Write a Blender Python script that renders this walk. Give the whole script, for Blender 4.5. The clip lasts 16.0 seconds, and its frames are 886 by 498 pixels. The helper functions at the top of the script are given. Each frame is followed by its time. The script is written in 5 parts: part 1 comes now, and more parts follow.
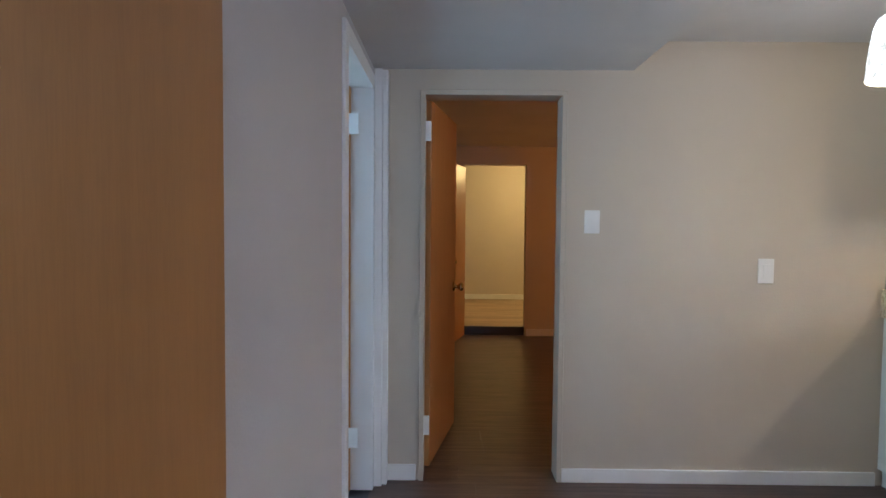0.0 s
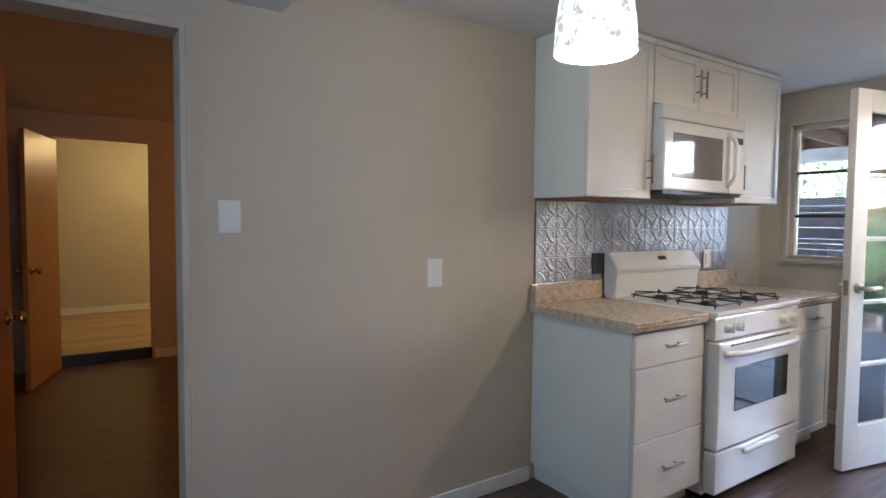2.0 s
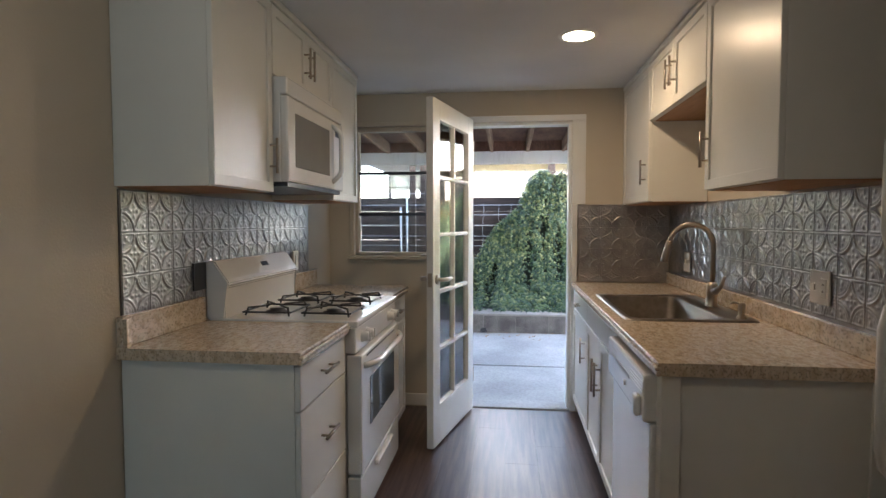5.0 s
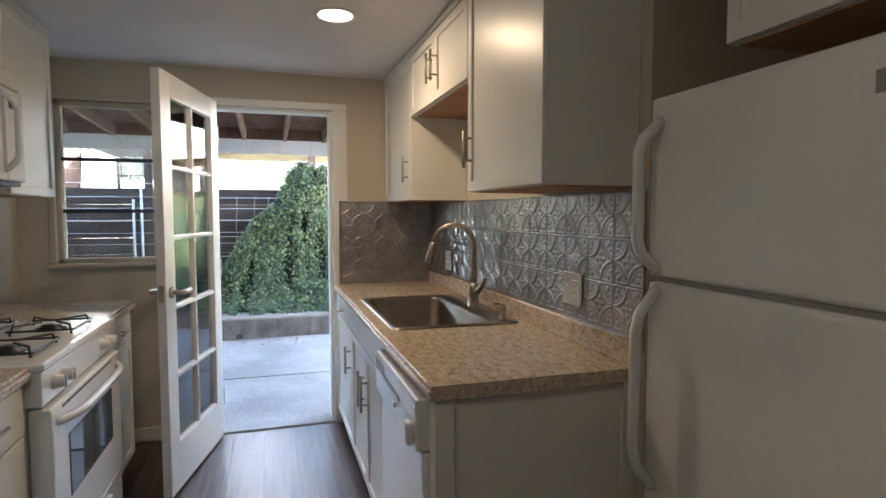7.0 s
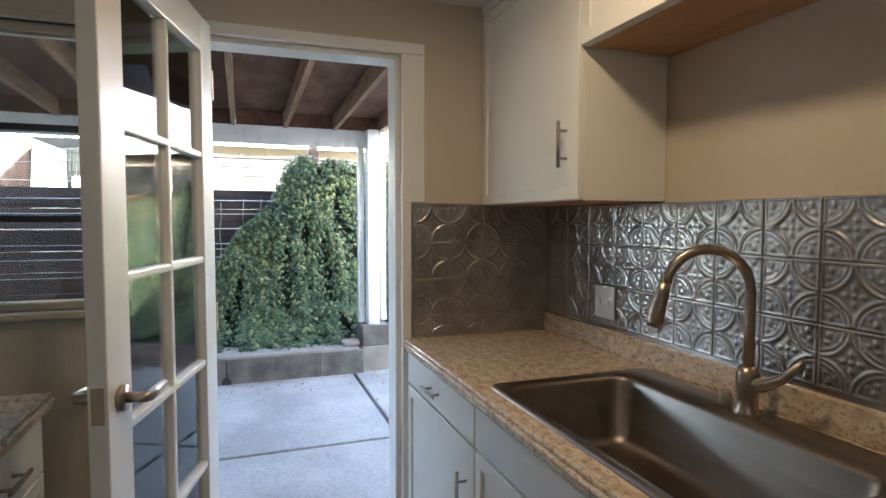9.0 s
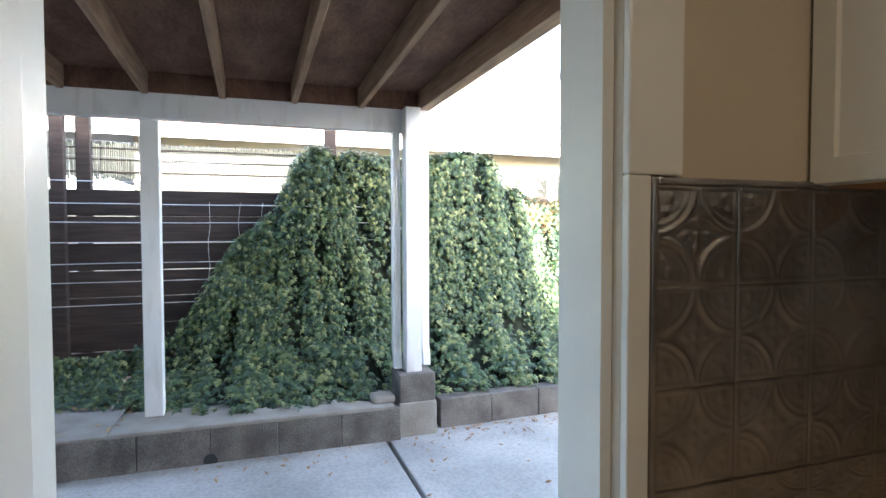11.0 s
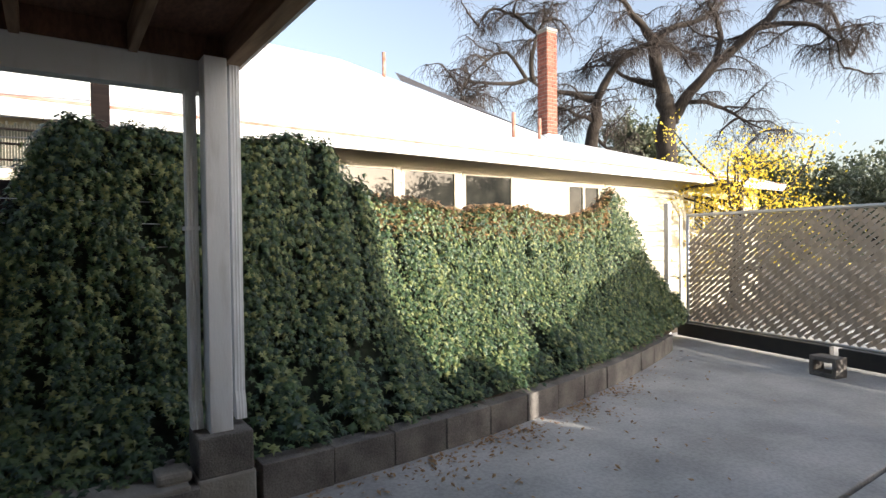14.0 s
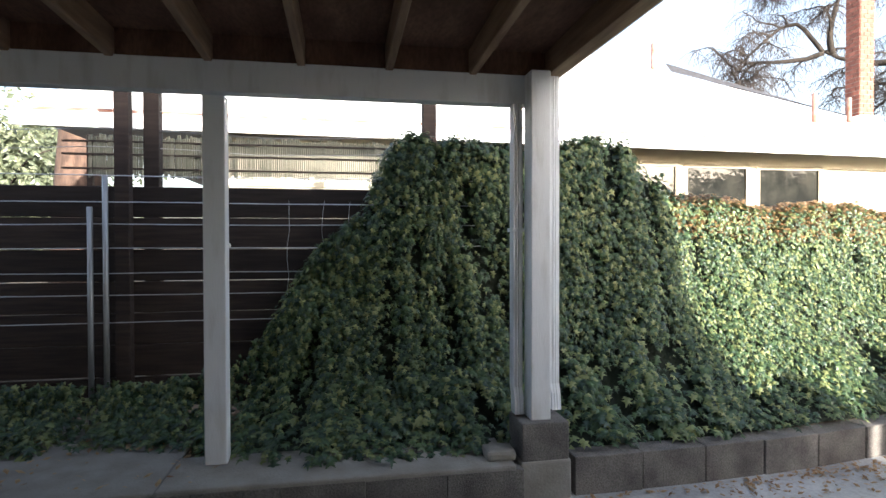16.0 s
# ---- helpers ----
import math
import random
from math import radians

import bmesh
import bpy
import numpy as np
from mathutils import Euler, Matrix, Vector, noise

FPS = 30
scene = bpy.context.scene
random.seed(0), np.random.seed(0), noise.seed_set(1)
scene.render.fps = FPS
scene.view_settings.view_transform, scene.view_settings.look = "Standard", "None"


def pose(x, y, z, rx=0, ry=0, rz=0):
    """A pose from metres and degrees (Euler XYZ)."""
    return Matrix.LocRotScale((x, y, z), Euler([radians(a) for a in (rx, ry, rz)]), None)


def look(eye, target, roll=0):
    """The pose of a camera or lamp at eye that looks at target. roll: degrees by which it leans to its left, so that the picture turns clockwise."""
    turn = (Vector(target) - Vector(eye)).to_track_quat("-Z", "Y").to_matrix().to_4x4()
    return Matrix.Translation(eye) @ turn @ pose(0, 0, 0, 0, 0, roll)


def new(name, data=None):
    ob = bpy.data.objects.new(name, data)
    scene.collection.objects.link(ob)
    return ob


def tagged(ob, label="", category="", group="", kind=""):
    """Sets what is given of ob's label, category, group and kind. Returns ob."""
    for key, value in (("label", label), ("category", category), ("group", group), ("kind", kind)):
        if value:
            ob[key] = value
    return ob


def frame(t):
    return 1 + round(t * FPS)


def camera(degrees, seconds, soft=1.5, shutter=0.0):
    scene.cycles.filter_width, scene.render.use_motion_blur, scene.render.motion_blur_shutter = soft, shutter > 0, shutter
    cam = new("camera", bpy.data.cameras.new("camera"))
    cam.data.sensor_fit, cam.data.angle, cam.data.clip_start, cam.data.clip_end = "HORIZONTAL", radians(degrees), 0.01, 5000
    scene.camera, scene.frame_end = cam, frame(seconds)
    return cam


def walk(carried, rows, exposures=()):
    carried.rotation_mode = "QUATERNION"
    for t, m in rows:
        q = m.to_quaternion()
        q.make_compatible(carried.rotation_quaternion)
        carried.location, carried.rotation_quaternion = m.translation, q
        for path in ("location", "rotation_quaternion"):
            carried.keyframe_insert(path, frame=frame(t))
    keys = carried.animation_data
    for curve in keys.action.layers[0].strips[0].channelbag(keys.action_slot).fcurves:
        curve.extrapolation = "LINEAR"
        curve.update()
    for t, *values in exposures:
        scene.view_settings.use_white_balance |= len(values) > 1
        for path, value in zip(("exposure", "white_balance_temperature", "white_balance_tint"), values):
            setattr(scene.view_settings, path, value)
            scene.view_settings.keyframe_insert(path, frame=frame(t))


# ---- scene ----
cam = camera(76.5, 16.0)
PATH = [
    (0, (-0.522, -0.078, 1.325), (-0.54, 1.92, 1.238), 0.5),
    (0.5, (-0.459, 0.111, 1.331), (-0.271, 2.1, 1.246), 0.4),
    (1, (-0.413, 0.304, 1.34), (0.033, 2.251, 1.246), 0.3),
    (1.5, (-0.384, 0.47, 1.348), (0.427, 2.296, 1.247), 0.5),
    (2, (-0.293, 0.675, 1.339), (0.828, 2.328, 1.237), 0.5),
    (2.5, (-0.223, 0.848, 1.342), (1.147, 2.301, 1.235), 0.3),
    (3, (-0.196, 1.07, 1.342), (1.386, 2.29, 1.242), 0.4),
    (3.5, (-0.155, 1.231, 1.331), (1.601, 2.184, 1.234), 0.2),
    (4, (-0.079, 1.324, 1.324), (1.787, 2.038, 1.224), 0.1),
    (4.2, (-0.056, 1.379, 1.324), (1.848, 1.983, 1.224), 0.0),
    (6.3, (-0.037, 1.514, 1.365), (1.941, 1.243, 1.255), -0.1),
    (6.5, (0.025, 1.5, 1.367), (1.988, 1.139, 1.249), -0.2),
    (7, (0.258, 1.442, 1.378), (2.165, 0.853, 1.251), 0.0),
    (7.5, (0.573, 1.514, 1.363), (2.438, 0.803, 1.233), -0.2),
    (8, (0.962, 1.619, 1.387), (2.824, 0.897, 1.264), 0.4),
    (8.5, (1.399, 1.661, 1.389), (3.265, 0.953, 1.27), -0.0),
    (9, (1.811, 1.64, 1.394), (3.691, 0.968, 1.286), 0.1),
    (11.3, (3.467, 1.487, 1.379), (5.36, 0.843, 1.317), -0.1),
    (11.5, (3.566, 1.446, 1.375), (5.458, 0.801, 1.321), -0.1),
    (12, (3.777, 1.355, 1.355), (5.662, 0.688, 1.309), -0.3),
    (12.5, (3.937, 1.299, 1.345), (5.791, 0.549, 1.304), -0.2),
    (13, (4.05, 1.258, 1.336), (5.831, 0.35, 1.3), -0.3),
    (13.5, (4.145, 1.178, 1.335), (5.853, 0.137, 1.297), -0.4),
    (14, (4.18, 1.136, 1.321), (5.82, -0.008, 1.286), -0.7),
    (14.5, (4.259, 1.213, 1.32), (5.891, 0.057, 1.285), -0.4),
    (15, (4.304, 1.316, 1.315), (6.009, 0.271, 1.284), -0.4),
    (15.5, (4.311, 1.414, 1.307), (6.166, 0.667, 1.281), -0.3),
    (16, (4.25, 1.497, 1.331), (6.218, 1.143, 1.302), -0.1),
]

EXPO = [(0.0, 5.85, 5150, 16), (0.5, 5.75, 5150, 16), (1.5, 5.55, 5050, 17), (2.5, 5.15, 5050, 16), (4.2, 4.45, 5700, 15), (7.0, 4.65, 5500, 14), (9.0, 4.3, 5550, 13), (11.3, 3.65, 5650, 11),
        (12.0, 3.05, 5750, 11), (12.5, 2.65, 5800, 11), (13.0, 2.15, 6150, 12), (13.5, 1.6, 6300, 13), (14.5, 1.2, 6300, 13), (15.0, 1.25, 6300, 13), (15.5, 1.65, 6250, 12), (16.0, 2.1, 6100, 12)]
walk(cam, [(t, look(eye, target, roll)) for t, eye, target, roll in PATH], EXPO)

# ---- light ----
SUN_EL, SUN_AZ = radians(13.0), radians(24.0)     # the sun stands low behind the house
world = bpy.data.worlds.new("sky")
scene.world = world
world.use_nodes = True
wn = world.node_tree.nodes
sky = wn.new("ShaderNodeTexSky")
sky.sky_type = "NISHITA"
sky.sun_disc = False
sky.sun_elevation = SUN_EL
sky.dust_density = 3.0
sky.sun_rotation = radians(-114.0)
pale = wn.new("ShaderNodeHueSaturation")
pale.inputs["Saturation"].default_value, pale.inputs["Value"].default_value = 0.68, 1.05
world.node_tree.links.new(sky.outputs[0], pale.inputs["Color"])
world.node_tree.links.new(pale.outputs[0], wn["Background"].inputs[0])
wn["Background"].inputs[1].default_value = 0.15


def lamp(name, kind, m, energy, colour, **kw):
    d = bpy.data.lights.new(name, kind)
    d.energy, d.color = energy, colour
    ob = new(name, d)
    ob.matrix_world = m
    return ob, d


sun_dir = Vector((math.cos(SUN_AZ) * math.cos(SUN_EL), math.sin(SUN_AZ) * math.cos(SUN_EL), -math.sin(SUN_EL)))
_, d = lamp("sun", "SUN", look((0, 0, 30), Vector((0, 0, 30)) + sun_dir), 5.0, (1.0, 0.92, 0.77))
d.angle = radians(0.5)
_, d = lamp("bulb_pendant", "POINT", pose(0.95, 1.76, 1.92), 0.17, (1.0, 0.84, 0.60))
d.shadow_soft_size = 0.04
_, d = lamp("downlight_lamp", "AREA", pose(2.82, 1.147, 2.235), 0.28, (1.0, 0.66, 0.34))
d.shape, d.size = "DISK", 0.13
_, d = lamp("bedroom_lamp", "POINT", pose(1.9, 4.9, 2.0), 0.48, (1.0, 0.38, 0.085))
d.shadow_soft_size = 0.12
_, d = lamp("back_room_lamp", "POINT", pose(0.9, 7.9, 2.15), 0.92, (1.0, 0.64, 0.19))
d.shadow_soft_size = 0.12
# fill lamp added out of view; the back wall has no opening there
_, d = lamp("living_fill_light", "AREA", pose(-0.14, -2.55, 1.35, 90, 0, 180), 0.032, (0.72, 0.82, 1.0))
d.shape, d.size, d.size_y = "RECTANGLE", 1.1, 1.3
# unseen cool fill added inside the bathroom, whose outer wall is solid
_, d = lamp("bath_fill_light", "AREA", pose(-2.45, 2.3, 1.6, 0, -90, 0), 0.4, (0.62, 0.92, 0.98))
d.shape, d.size, d.size_y = "RECTANGLE", 0.7, 0.6

_, d = lamp("door_daylight", "AREA", look((4.03, 1.40, 1.02), (3.0, 1.50, 0.35)), 0.050, (0.70, 0.84, 1.0))
d.shape, d.size, d.size_y, d.spread = "RECTANGLE", 0.66, 1.9, radians(72)
_, d = lamp("window_daylight", "AREA", look((3.99, 2.265, 1.55), (3.0, 2.265, 1.55)), 0.035, (0.70, 0.84, 1.0))
d.shape, d.size, d.size_y = "RECTANGLE", 0.58, 0.84


# ---- materials ----
def mat(name, base, rough=0.5, metal=0.0, second=None, scale=6.0, detail=6.0, bump=0.0, bump_scale=80.0, stretch=(1, 1, 1), spec=0.5,
        rand=0.0, fine=0.0, fine_scale=150.0, contrast=(0.35, 0.65), coat=0.0):
    m = bpy.data.materials.new(name)
    m.use_nodes = True
    n, l = m.node_tree.nodes, m.node_tree.links
    b = n["Principled BSDF"]
    b.inputs["Roughness"].default_value = rough
    b.inputs["Metallic"].default_value = metal
    b.inputs["Specular IOR Level"].default_value = spec
    b.inputs["Coat Weight"].default_value = coat
    geo = n.new("ShaderNodeNewGeometry")
    mp = n.new("ShaderNodeMapping")
    mp.inputs["Scale"].default_value = stretch
    l.new(geo.outputs["Position"], mp.inputs[0])
    t1 = n.new("ShaderNodeTexNoise")
    t1.inputs["Scale"].default_value, t1.inputs["Detail"].default_value = scale, detail
    l.new(mp.outputs[0], t1.inputs["Vector"])
    ramp = n.new("ShaderNodeValToRGB")
    ramp.color_ramp.elements[0].position, ramp.color_ramp.elements[1].position = contrast
    second = second or tuple(c * 0.92 for c in base)
    ramp.color_ramp.elements[0].color, ramp.color_ramp.elements[1].color = (*second, 1), (*base, 1)
    l.new(t1.outputs[0], ramp.inputs[0])
    col = ramp.outputs[0]
    t2 = n.new("ShaderNodeTexNoise")
    t2.inputs["Scale"].default_value, t2.inputs["Detail"].default_value = fine_scale, 3
    l.new(mp.outputs[0], t2.inputs["Vector"])
    if fine:
        mul = n.new("ShaderNodeMix")
        mul.data_type, mul.blend_type = "RGBA", "MULTIPLY"
        r2 = n.new("ShaderNodeValToRGB")
        r2.color_ramp.elements[0].position, r2.color_ramp.elements[1].position = 0.35, (0.6 if fine < 0.4 else 0.48)
        r2.color_ramp.elements[0].color = (1 - fine, 1 - fine, 1 - fine, 1)
        l.new(t2.outputs[0], r2.inputs[0])
        mul.inputs[0].default_value = 1.0
        l.new(col, mul.inputs[6])
        l.new(r2.outputs[0], mul.inputs[7])
        col = mul.outputs[2]
    if rand:
        info = n.new("ShaderNodeObjectInfo")
        hsv = n.new("ShaderNodeHueSaturation")
        mr = n.new("ShaderNodeMapRange")
        mr.inputs[3].default_value, mr.inputs[4].default_value = 1 - rand, 1 + rand
        l.new(info.outputs["Random"], mr.inputs[0])
        l.new(mr.outputs[0], hsv.inputs["Value"])
        l.new(col, hsv.inputs["Color"])
        col = hsv.outputs[0]
    l.new(col, b.inputs["Base Color"])
    if bump:
        bm_ = n.new("ShaderNodeBump")
        bm_.inputs["Strength"].default_value = bump
        bm_.inputs["Distance"].default_value = 0.01
        t3 = n.new("ShaderNodeTexNoise")
        t3.inputs["Scale"].default_value, t3.inputs["Detail"].default_value = bump_scale, 4
        l.new(mp.outputs[0], t3.inputs["Vector"])
        l.new(t3.outputs[0], bm_.inputs["Height"])
        l.new(bm_.outputs[0], b.inputs["Normal"])
    return m


def leaf_mat(name, a, b_, c, trans=0.25):
    m = bpy.data.materials.new(name)
    m.use_nodes = True
    n, l = m.node_tree.nodes, m.node_tree.links
    b = n["Principled BSDF"]
    b.inputs["Roughness"].default_value = 0.42
    geo = n.new("ShaderNodeNewGeometry")
    ramp = n.new("ShaderNodeValToRGB")
    e = ramp.color_ramp.elements
    e[0].color, e[1].color = (*a, 1), (*c, 1)
    mid = e.new(0.62)
    mid.color = (*b_, 1)
    l.new(geo.outputs["Random Per Island"], ramp.inputs[0])
    l.new(ramp.outputs[0], b.inputs["Base Color"])
    tr = n.new("ShaderNodeBsdfTranslucent")
    l.new(ramp.outputs[0], tr.inputs[0])
    mix = n.new("ShaderNodeMixShader")
    mix.inputs[0].default_value = trans
    l.new(b.outputs[0], mix.inputs[1])
    l.new(tr.outputs[0], mix.inputs[2])
    l.new(mix.outputs[0], n["Material Output"].inputs[0])
    return m


def glow(name, colour, strength, mottled=False):
    m = bpy.data.materials.new(name)
    m.use_nodes = True
    n, l = m.node_tree.nodes, m.node_tree.links
    b = n["Principled BSDF"]
    b.inputs["Base Color"].default_value = (*colour, 1)
    b.inputs["Emission Color"].default_value = (*colour, 1)
    b.inputs["Emission Strength"].default_value = strength
    b.inputs["Roughness"].default_value = 0.25
    if mottled:
        geo = n.new("ShaderNodeNewGeometry")
        t = n.new("ShaderNodeTexNoise")
        t.inputs["Scale"].default_value, t.inputs["Detail"].default_value = 16.0, 10.0
        t.inputs["Roughness"].default_value = 0.75
        l.new(geo.outputs["Position"], t.inputs["Vector"])
        r = n.new("ShaderNodeValToRGB")
        r.color_ramp.elements[0].position, r.color_ramp.elements[1].position = 0.42, 0.50
        r.color_ramp.elements[0].color = (0.26, 0.24, 0.18, 1)
        r.color_ramp.elements[1].color = (*colour, 1)
        l.new(t.outputs[0], r.inputs[0])
        l.new(r.outputs[0], b.inputs["Emission Color"])
        l.new(r.outputs[0], b.inputs["Base Color"])
    return m


def glass(name, tint=(0.95, 0.98, 0.97)):
    m = bpy.data.materials.new(name)
    m.use_nodes = True
    n, l = m.node_tree.nodes, m.node_tree.links
    gl = n.new("ShaderNodeBsdfGlossy")
    gl.inputs["Roughness"].default_value = 0.01
    tr = n.new("ShaderNodeBsdfTransparent")
    tr.inputs[0].default_value = (*tint, 1)
    fr = n.new("ShaderNodeFresnel")
    fr.inputs[0].default_value = 1.65
    mix = n.new("ShaderNodeMixShader")
    l.new(fr.outputs[0], mix.inputs[0])
    l.new(tr.outputs[0], mix.inputs[1])
    l.new(gl.outputs[0], mix.inputs[2])
    l.new(mix.outputs[0], n["Material Output"].inputs[0])
    return m


M_WALL = mat("greige_wall_paint", (0.565, 0.495, 0.385), 0.62, second=(0.535, 0.465, 0.36), scale=1.6, bump=0.10, bump_scale=120)
M_HALL = mat("pale_hall_paint", (0.55, 0.525, 0.52), 0.62, second=(0.52, 0.495, 0.49), scale=1.6, bump=0.10, bump_scale=120)
M_CEIL = mat("white_ceiling_paint", (0.74, 0.73, 0.71), 0.8, scale=2, bump=0.25, bump_scale=160)
M_TRIM = mat("white_trim_paint", (0.80, 0.79, 0.76), 0.35, second=(0.75, 0.74, 0.70), scale=4, bump=0.04)
M_CAB = mat("white_cabinet_paint", (0.80, 0.78, 0.71), 0.34, second=(0.77, 0.75, 0.68), scale=3, bump=0.03, bump_scale=60)
M_APPL = mat("white_enamel", (0.82, 0.81, 0.78), 0.16, second=(0.80, 0.79, 0.755), scale=3, coat=0.3)
M_FRIDGE = mat("white_pebbled_steel", (0.78, 0.77, 0.72), 0.28, second=(0.76, 0.75, 0.70), scale=3, bump=0.22, bump_scale=330)
M_COUNTER = mat("speckled_laminate", (0.68, 0.565, 0.42), 0.24, second=(0.50, 0.38, 0.255), scale=34, detail=9, fine=0.42, fine_scale=110, contrast=(0.34, 0.60), stretch=(0.7, 1.3, 1))
M_TIN = mat("pressed_tin", (0.49, 0.465, 0.445), 0.28, 0.95, second=(0.33, 0.31, 0.30), scale=9, bump=0.06, bump_scale=70, rand=0.08)
M_NICKEL = mat("brushed_nickel", (0.46, 0.40, 0.33), 0.30, 1.0, scale=40, stretch=(1, 1, 0.2))
M_STEEL = mat("brushed_steel", (0.22, 0.19, 0.16), 0.34, 1.0, second=(0.27, 0.24, 0.21), scale=30, stretch=(0.1, 1, 1), bump=0.02)
M_CHROME = mat("chrome", (0.75, 0.75, 0.76), 0.10, 1.0)
M_BRASS = mat("worn_brass", (0.62, 0.44, 0.17), 0.25, 1.0)
M_BLACK = mat("black_iron", (0.025, 0.025, 0.026), 0.42, second=(0.04, 0.04, 0.04), scale=30, bump=0.1)
M_DARK = mat("dark_plastic", (0.03, 0.03, 0.033), 0.35)
M_WOOD = mat("orange_birch_door", (0.42, 0.20, 0.055), 0.40, second=(0.385, 0.18, 0.049), scale=5, detail=8, stretch=(5, 5, 0.35), fine=0.06, fine_scale=60)
M_RAWWOOD = mat("cabinet_underside_wood", (0.50, 0.27, 0.13), 0.55, second=(0.42, 0.22, 0.10), scale=6, stretch=(0.6, 6, 6))
M_PLANK = mat("dark_vinyl_plank", (0.135, 0.082, 0.060), 0.33, second=(0.054, 0.032, 0.024), scale=4.5, detail=9, stretch=(0.55, 9, 1), fine=0.22, fine_scale=38, rand=0.07, bump=0.03, bump_scale=50)
M_LPLANK = mat("light_plank", (0.46, 0.33, 0.185), 0.4, second=(0.33, 0.22, 0.12), scale=4.5, detail=9, stretch=(0.55, 9, 1), fine=0.25, fine_scale=38, rand=0.2)
M_GLASS = glass("window_glass")
M_OVENGLASS = mat("oven_glass", (0.02, 0.025, 0.03), 0.06, spec=0.8)
M_FARGLASS = mat("dark_far_glass", (0.030, 0.030, 0.026), 0.02, second=(0.014, 0.015, 0.014), scale=5, spec=0.4)
M_MWGLASS = mat("microwave_glass", (0.22, 0.21, 0.19), 0.06, spec=0.9)
M_CONC = mat("patio_concrete", (0.46, 0.45, 0.435), 0.72, second=(0.31, 0.305, 0.295), scale=1.7, detail=10, fine=0.18, fine_scale=45, bump=0.15, bump_scale=60)
M_BLOCK = mat("cinder_block", (0.225, 0.205, 0.185), 0.92, second=(0.105, 0.095, 0.088), scale=5, detail=8, fine=0.35, fine_scale=110, bump=0.6, bump_scale=120, rand=0.14)
M_MORTAR = mat("old_mortar", (0.30, 0.28, 0.25), 0.95, second=(0.23, 0.21, 0.185), scale=7, detail=9, bump=0.5, bump_scale=70)
M_WPAINT = mat("weathered_white_paint", (0.72, 0.73, 0.74), 0.55, second=(0.58, 0.58, 0.57), scale=5, detail=10, contrast=(0.25, 0.5), bump=0.12, bump_scale=40, stretch=(3, 3, 0.7))
M_RAFTER = mat("weathered_rafter_wood", (0.33, 0.215, 0.135), 0.75, second=(0.20, 0.12, 0.075), scale=5, detail=8, stretch=(0.7, 6, 6), bump=0.2, bump_scale=40)
M_PLY = mat("stained_roof_plywood", (0.22, 0.115, 0.070), 0.8, second=(0.12, 0.055, 0.035), scale=2.5, detail=10, stretch=(1, 2.5, 1), fine=0.3, fine_scale=25)
M_FENCE = mat("dark_fence_board", (0.050, 0.033, 0.026), 0.85, second=(0.026, 0.017, 0.014), scale=5, detail=8, stretch=(8, 0.6, 8), rand=0.25, bump=0.3, bump_scale=50)
M_WIRE = mat("galvanised_wire", (0.62, 0.63, 0.65), 0.35, 0.6)
M_PIPE = mat("galvanised_pipe", (0.42, 0.42, 0.42), 0.45, 0.7, scale=20)
M_SLAT = mat("tan_privacy_slat", (0.40, 0.325, 0.25), 0.55, second=(0.33, 0.265, 0.20), scale=3, rand=0.1)
M_GATEBAR = mat("black_gate_beam", (0.014, 0.014, 0.016), 0.5, second=(0.025, 0.023, 0.022), scale=8)
M_SIDING = mat("cream_siding", (0.50, 0.465, 0.36), 0.6, second=(0.45, 0.415, 0.325), scale=2)
M_FRAME = mat("tan_window_frame", (0.36, 0.32, 0.235), 0.6, scale=3)
# shingle darkened to stand for a slope in shade
M_RIDGE = mat("shaded_ridge", (0.05, 0.05, 0.058), 0.9, second=(0.03, 0.03, 0.036), scale=9, fine=0.3, fine_scale=30)
M_ROOF = mat("white_roof_coating", (0.72, 0.72, 0.72), 0.8, second=(0.60, 0.60, 0.61), scale=1.2, detail=8, fine=0.12, fine_scale=20)
M_SHINGLE = mat("grey_shingle", (0.20, 0.20, 0.22), 0.9, second=(0.13, 0.13, 0.15), scale=9, fine=0.3, fine_scale=40)
M_RUST = mat("rusty_flashing", (0.27, 0.11, 0.07), 0.8, second=(0.42, 0.25, 0.2), scale=8)
M_BRICK = mat("red_brick", (0.29, 0.105, 0.070), 0.88, second=(0.20, 0.072, 0.05), scale=9, rand=0.22, bump=0.3)
M_BARK = mat("dark_bark", (0.060, 0.047, 0.037), 0.95, second=(0.022, 0.018, 0.015), scale=7, detail=9, stretch=(3, 3, 0.6), bump=0.7, bump_scale=22)
M_PINE = mat("pine_bark", (0.115, 0.070, 0.050), 0.95, second=(0.05, 0.03, 0.022), scale=5, detail=8, stretch=(3, 3, 0.8), bump=0.7, bump_scale=18)
M_TWIG = mat("bare_twig", (0.050, 0.038, 0.032), 0.9, scale=9)
M_SOIL = mat("dry_soil", (0.13, 0.095, 0.065), 0.95, second=(0.085, 0.06, 0.042), scale=6, bump=0.6, bump_scale=40)
M_REED = mat("reed_screen", (0.23, 0.23, 0.175), 0.8, second=(0.14, 0.14, 0.105), scale=14, stretch=(30, 30, 0.6), fine=0.3, fine_scale=9)
M_DRYLEAF = leaf_mat("dry_leaf", (0.30, 0.18, 0.085), (0.40, 0.26, 0.13), (0.20, 0.105, 0.05))
M_IVY = leaf_mat("ivy_leaf", (0.017, 0.045, 0.027), (0.066, 0.114, 0.042), (0.23, 0.25, 0.090), 0.16)
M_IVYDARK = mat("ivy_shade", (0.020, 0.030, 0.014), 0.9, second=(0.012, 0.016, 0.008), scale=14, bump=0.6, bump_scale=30)
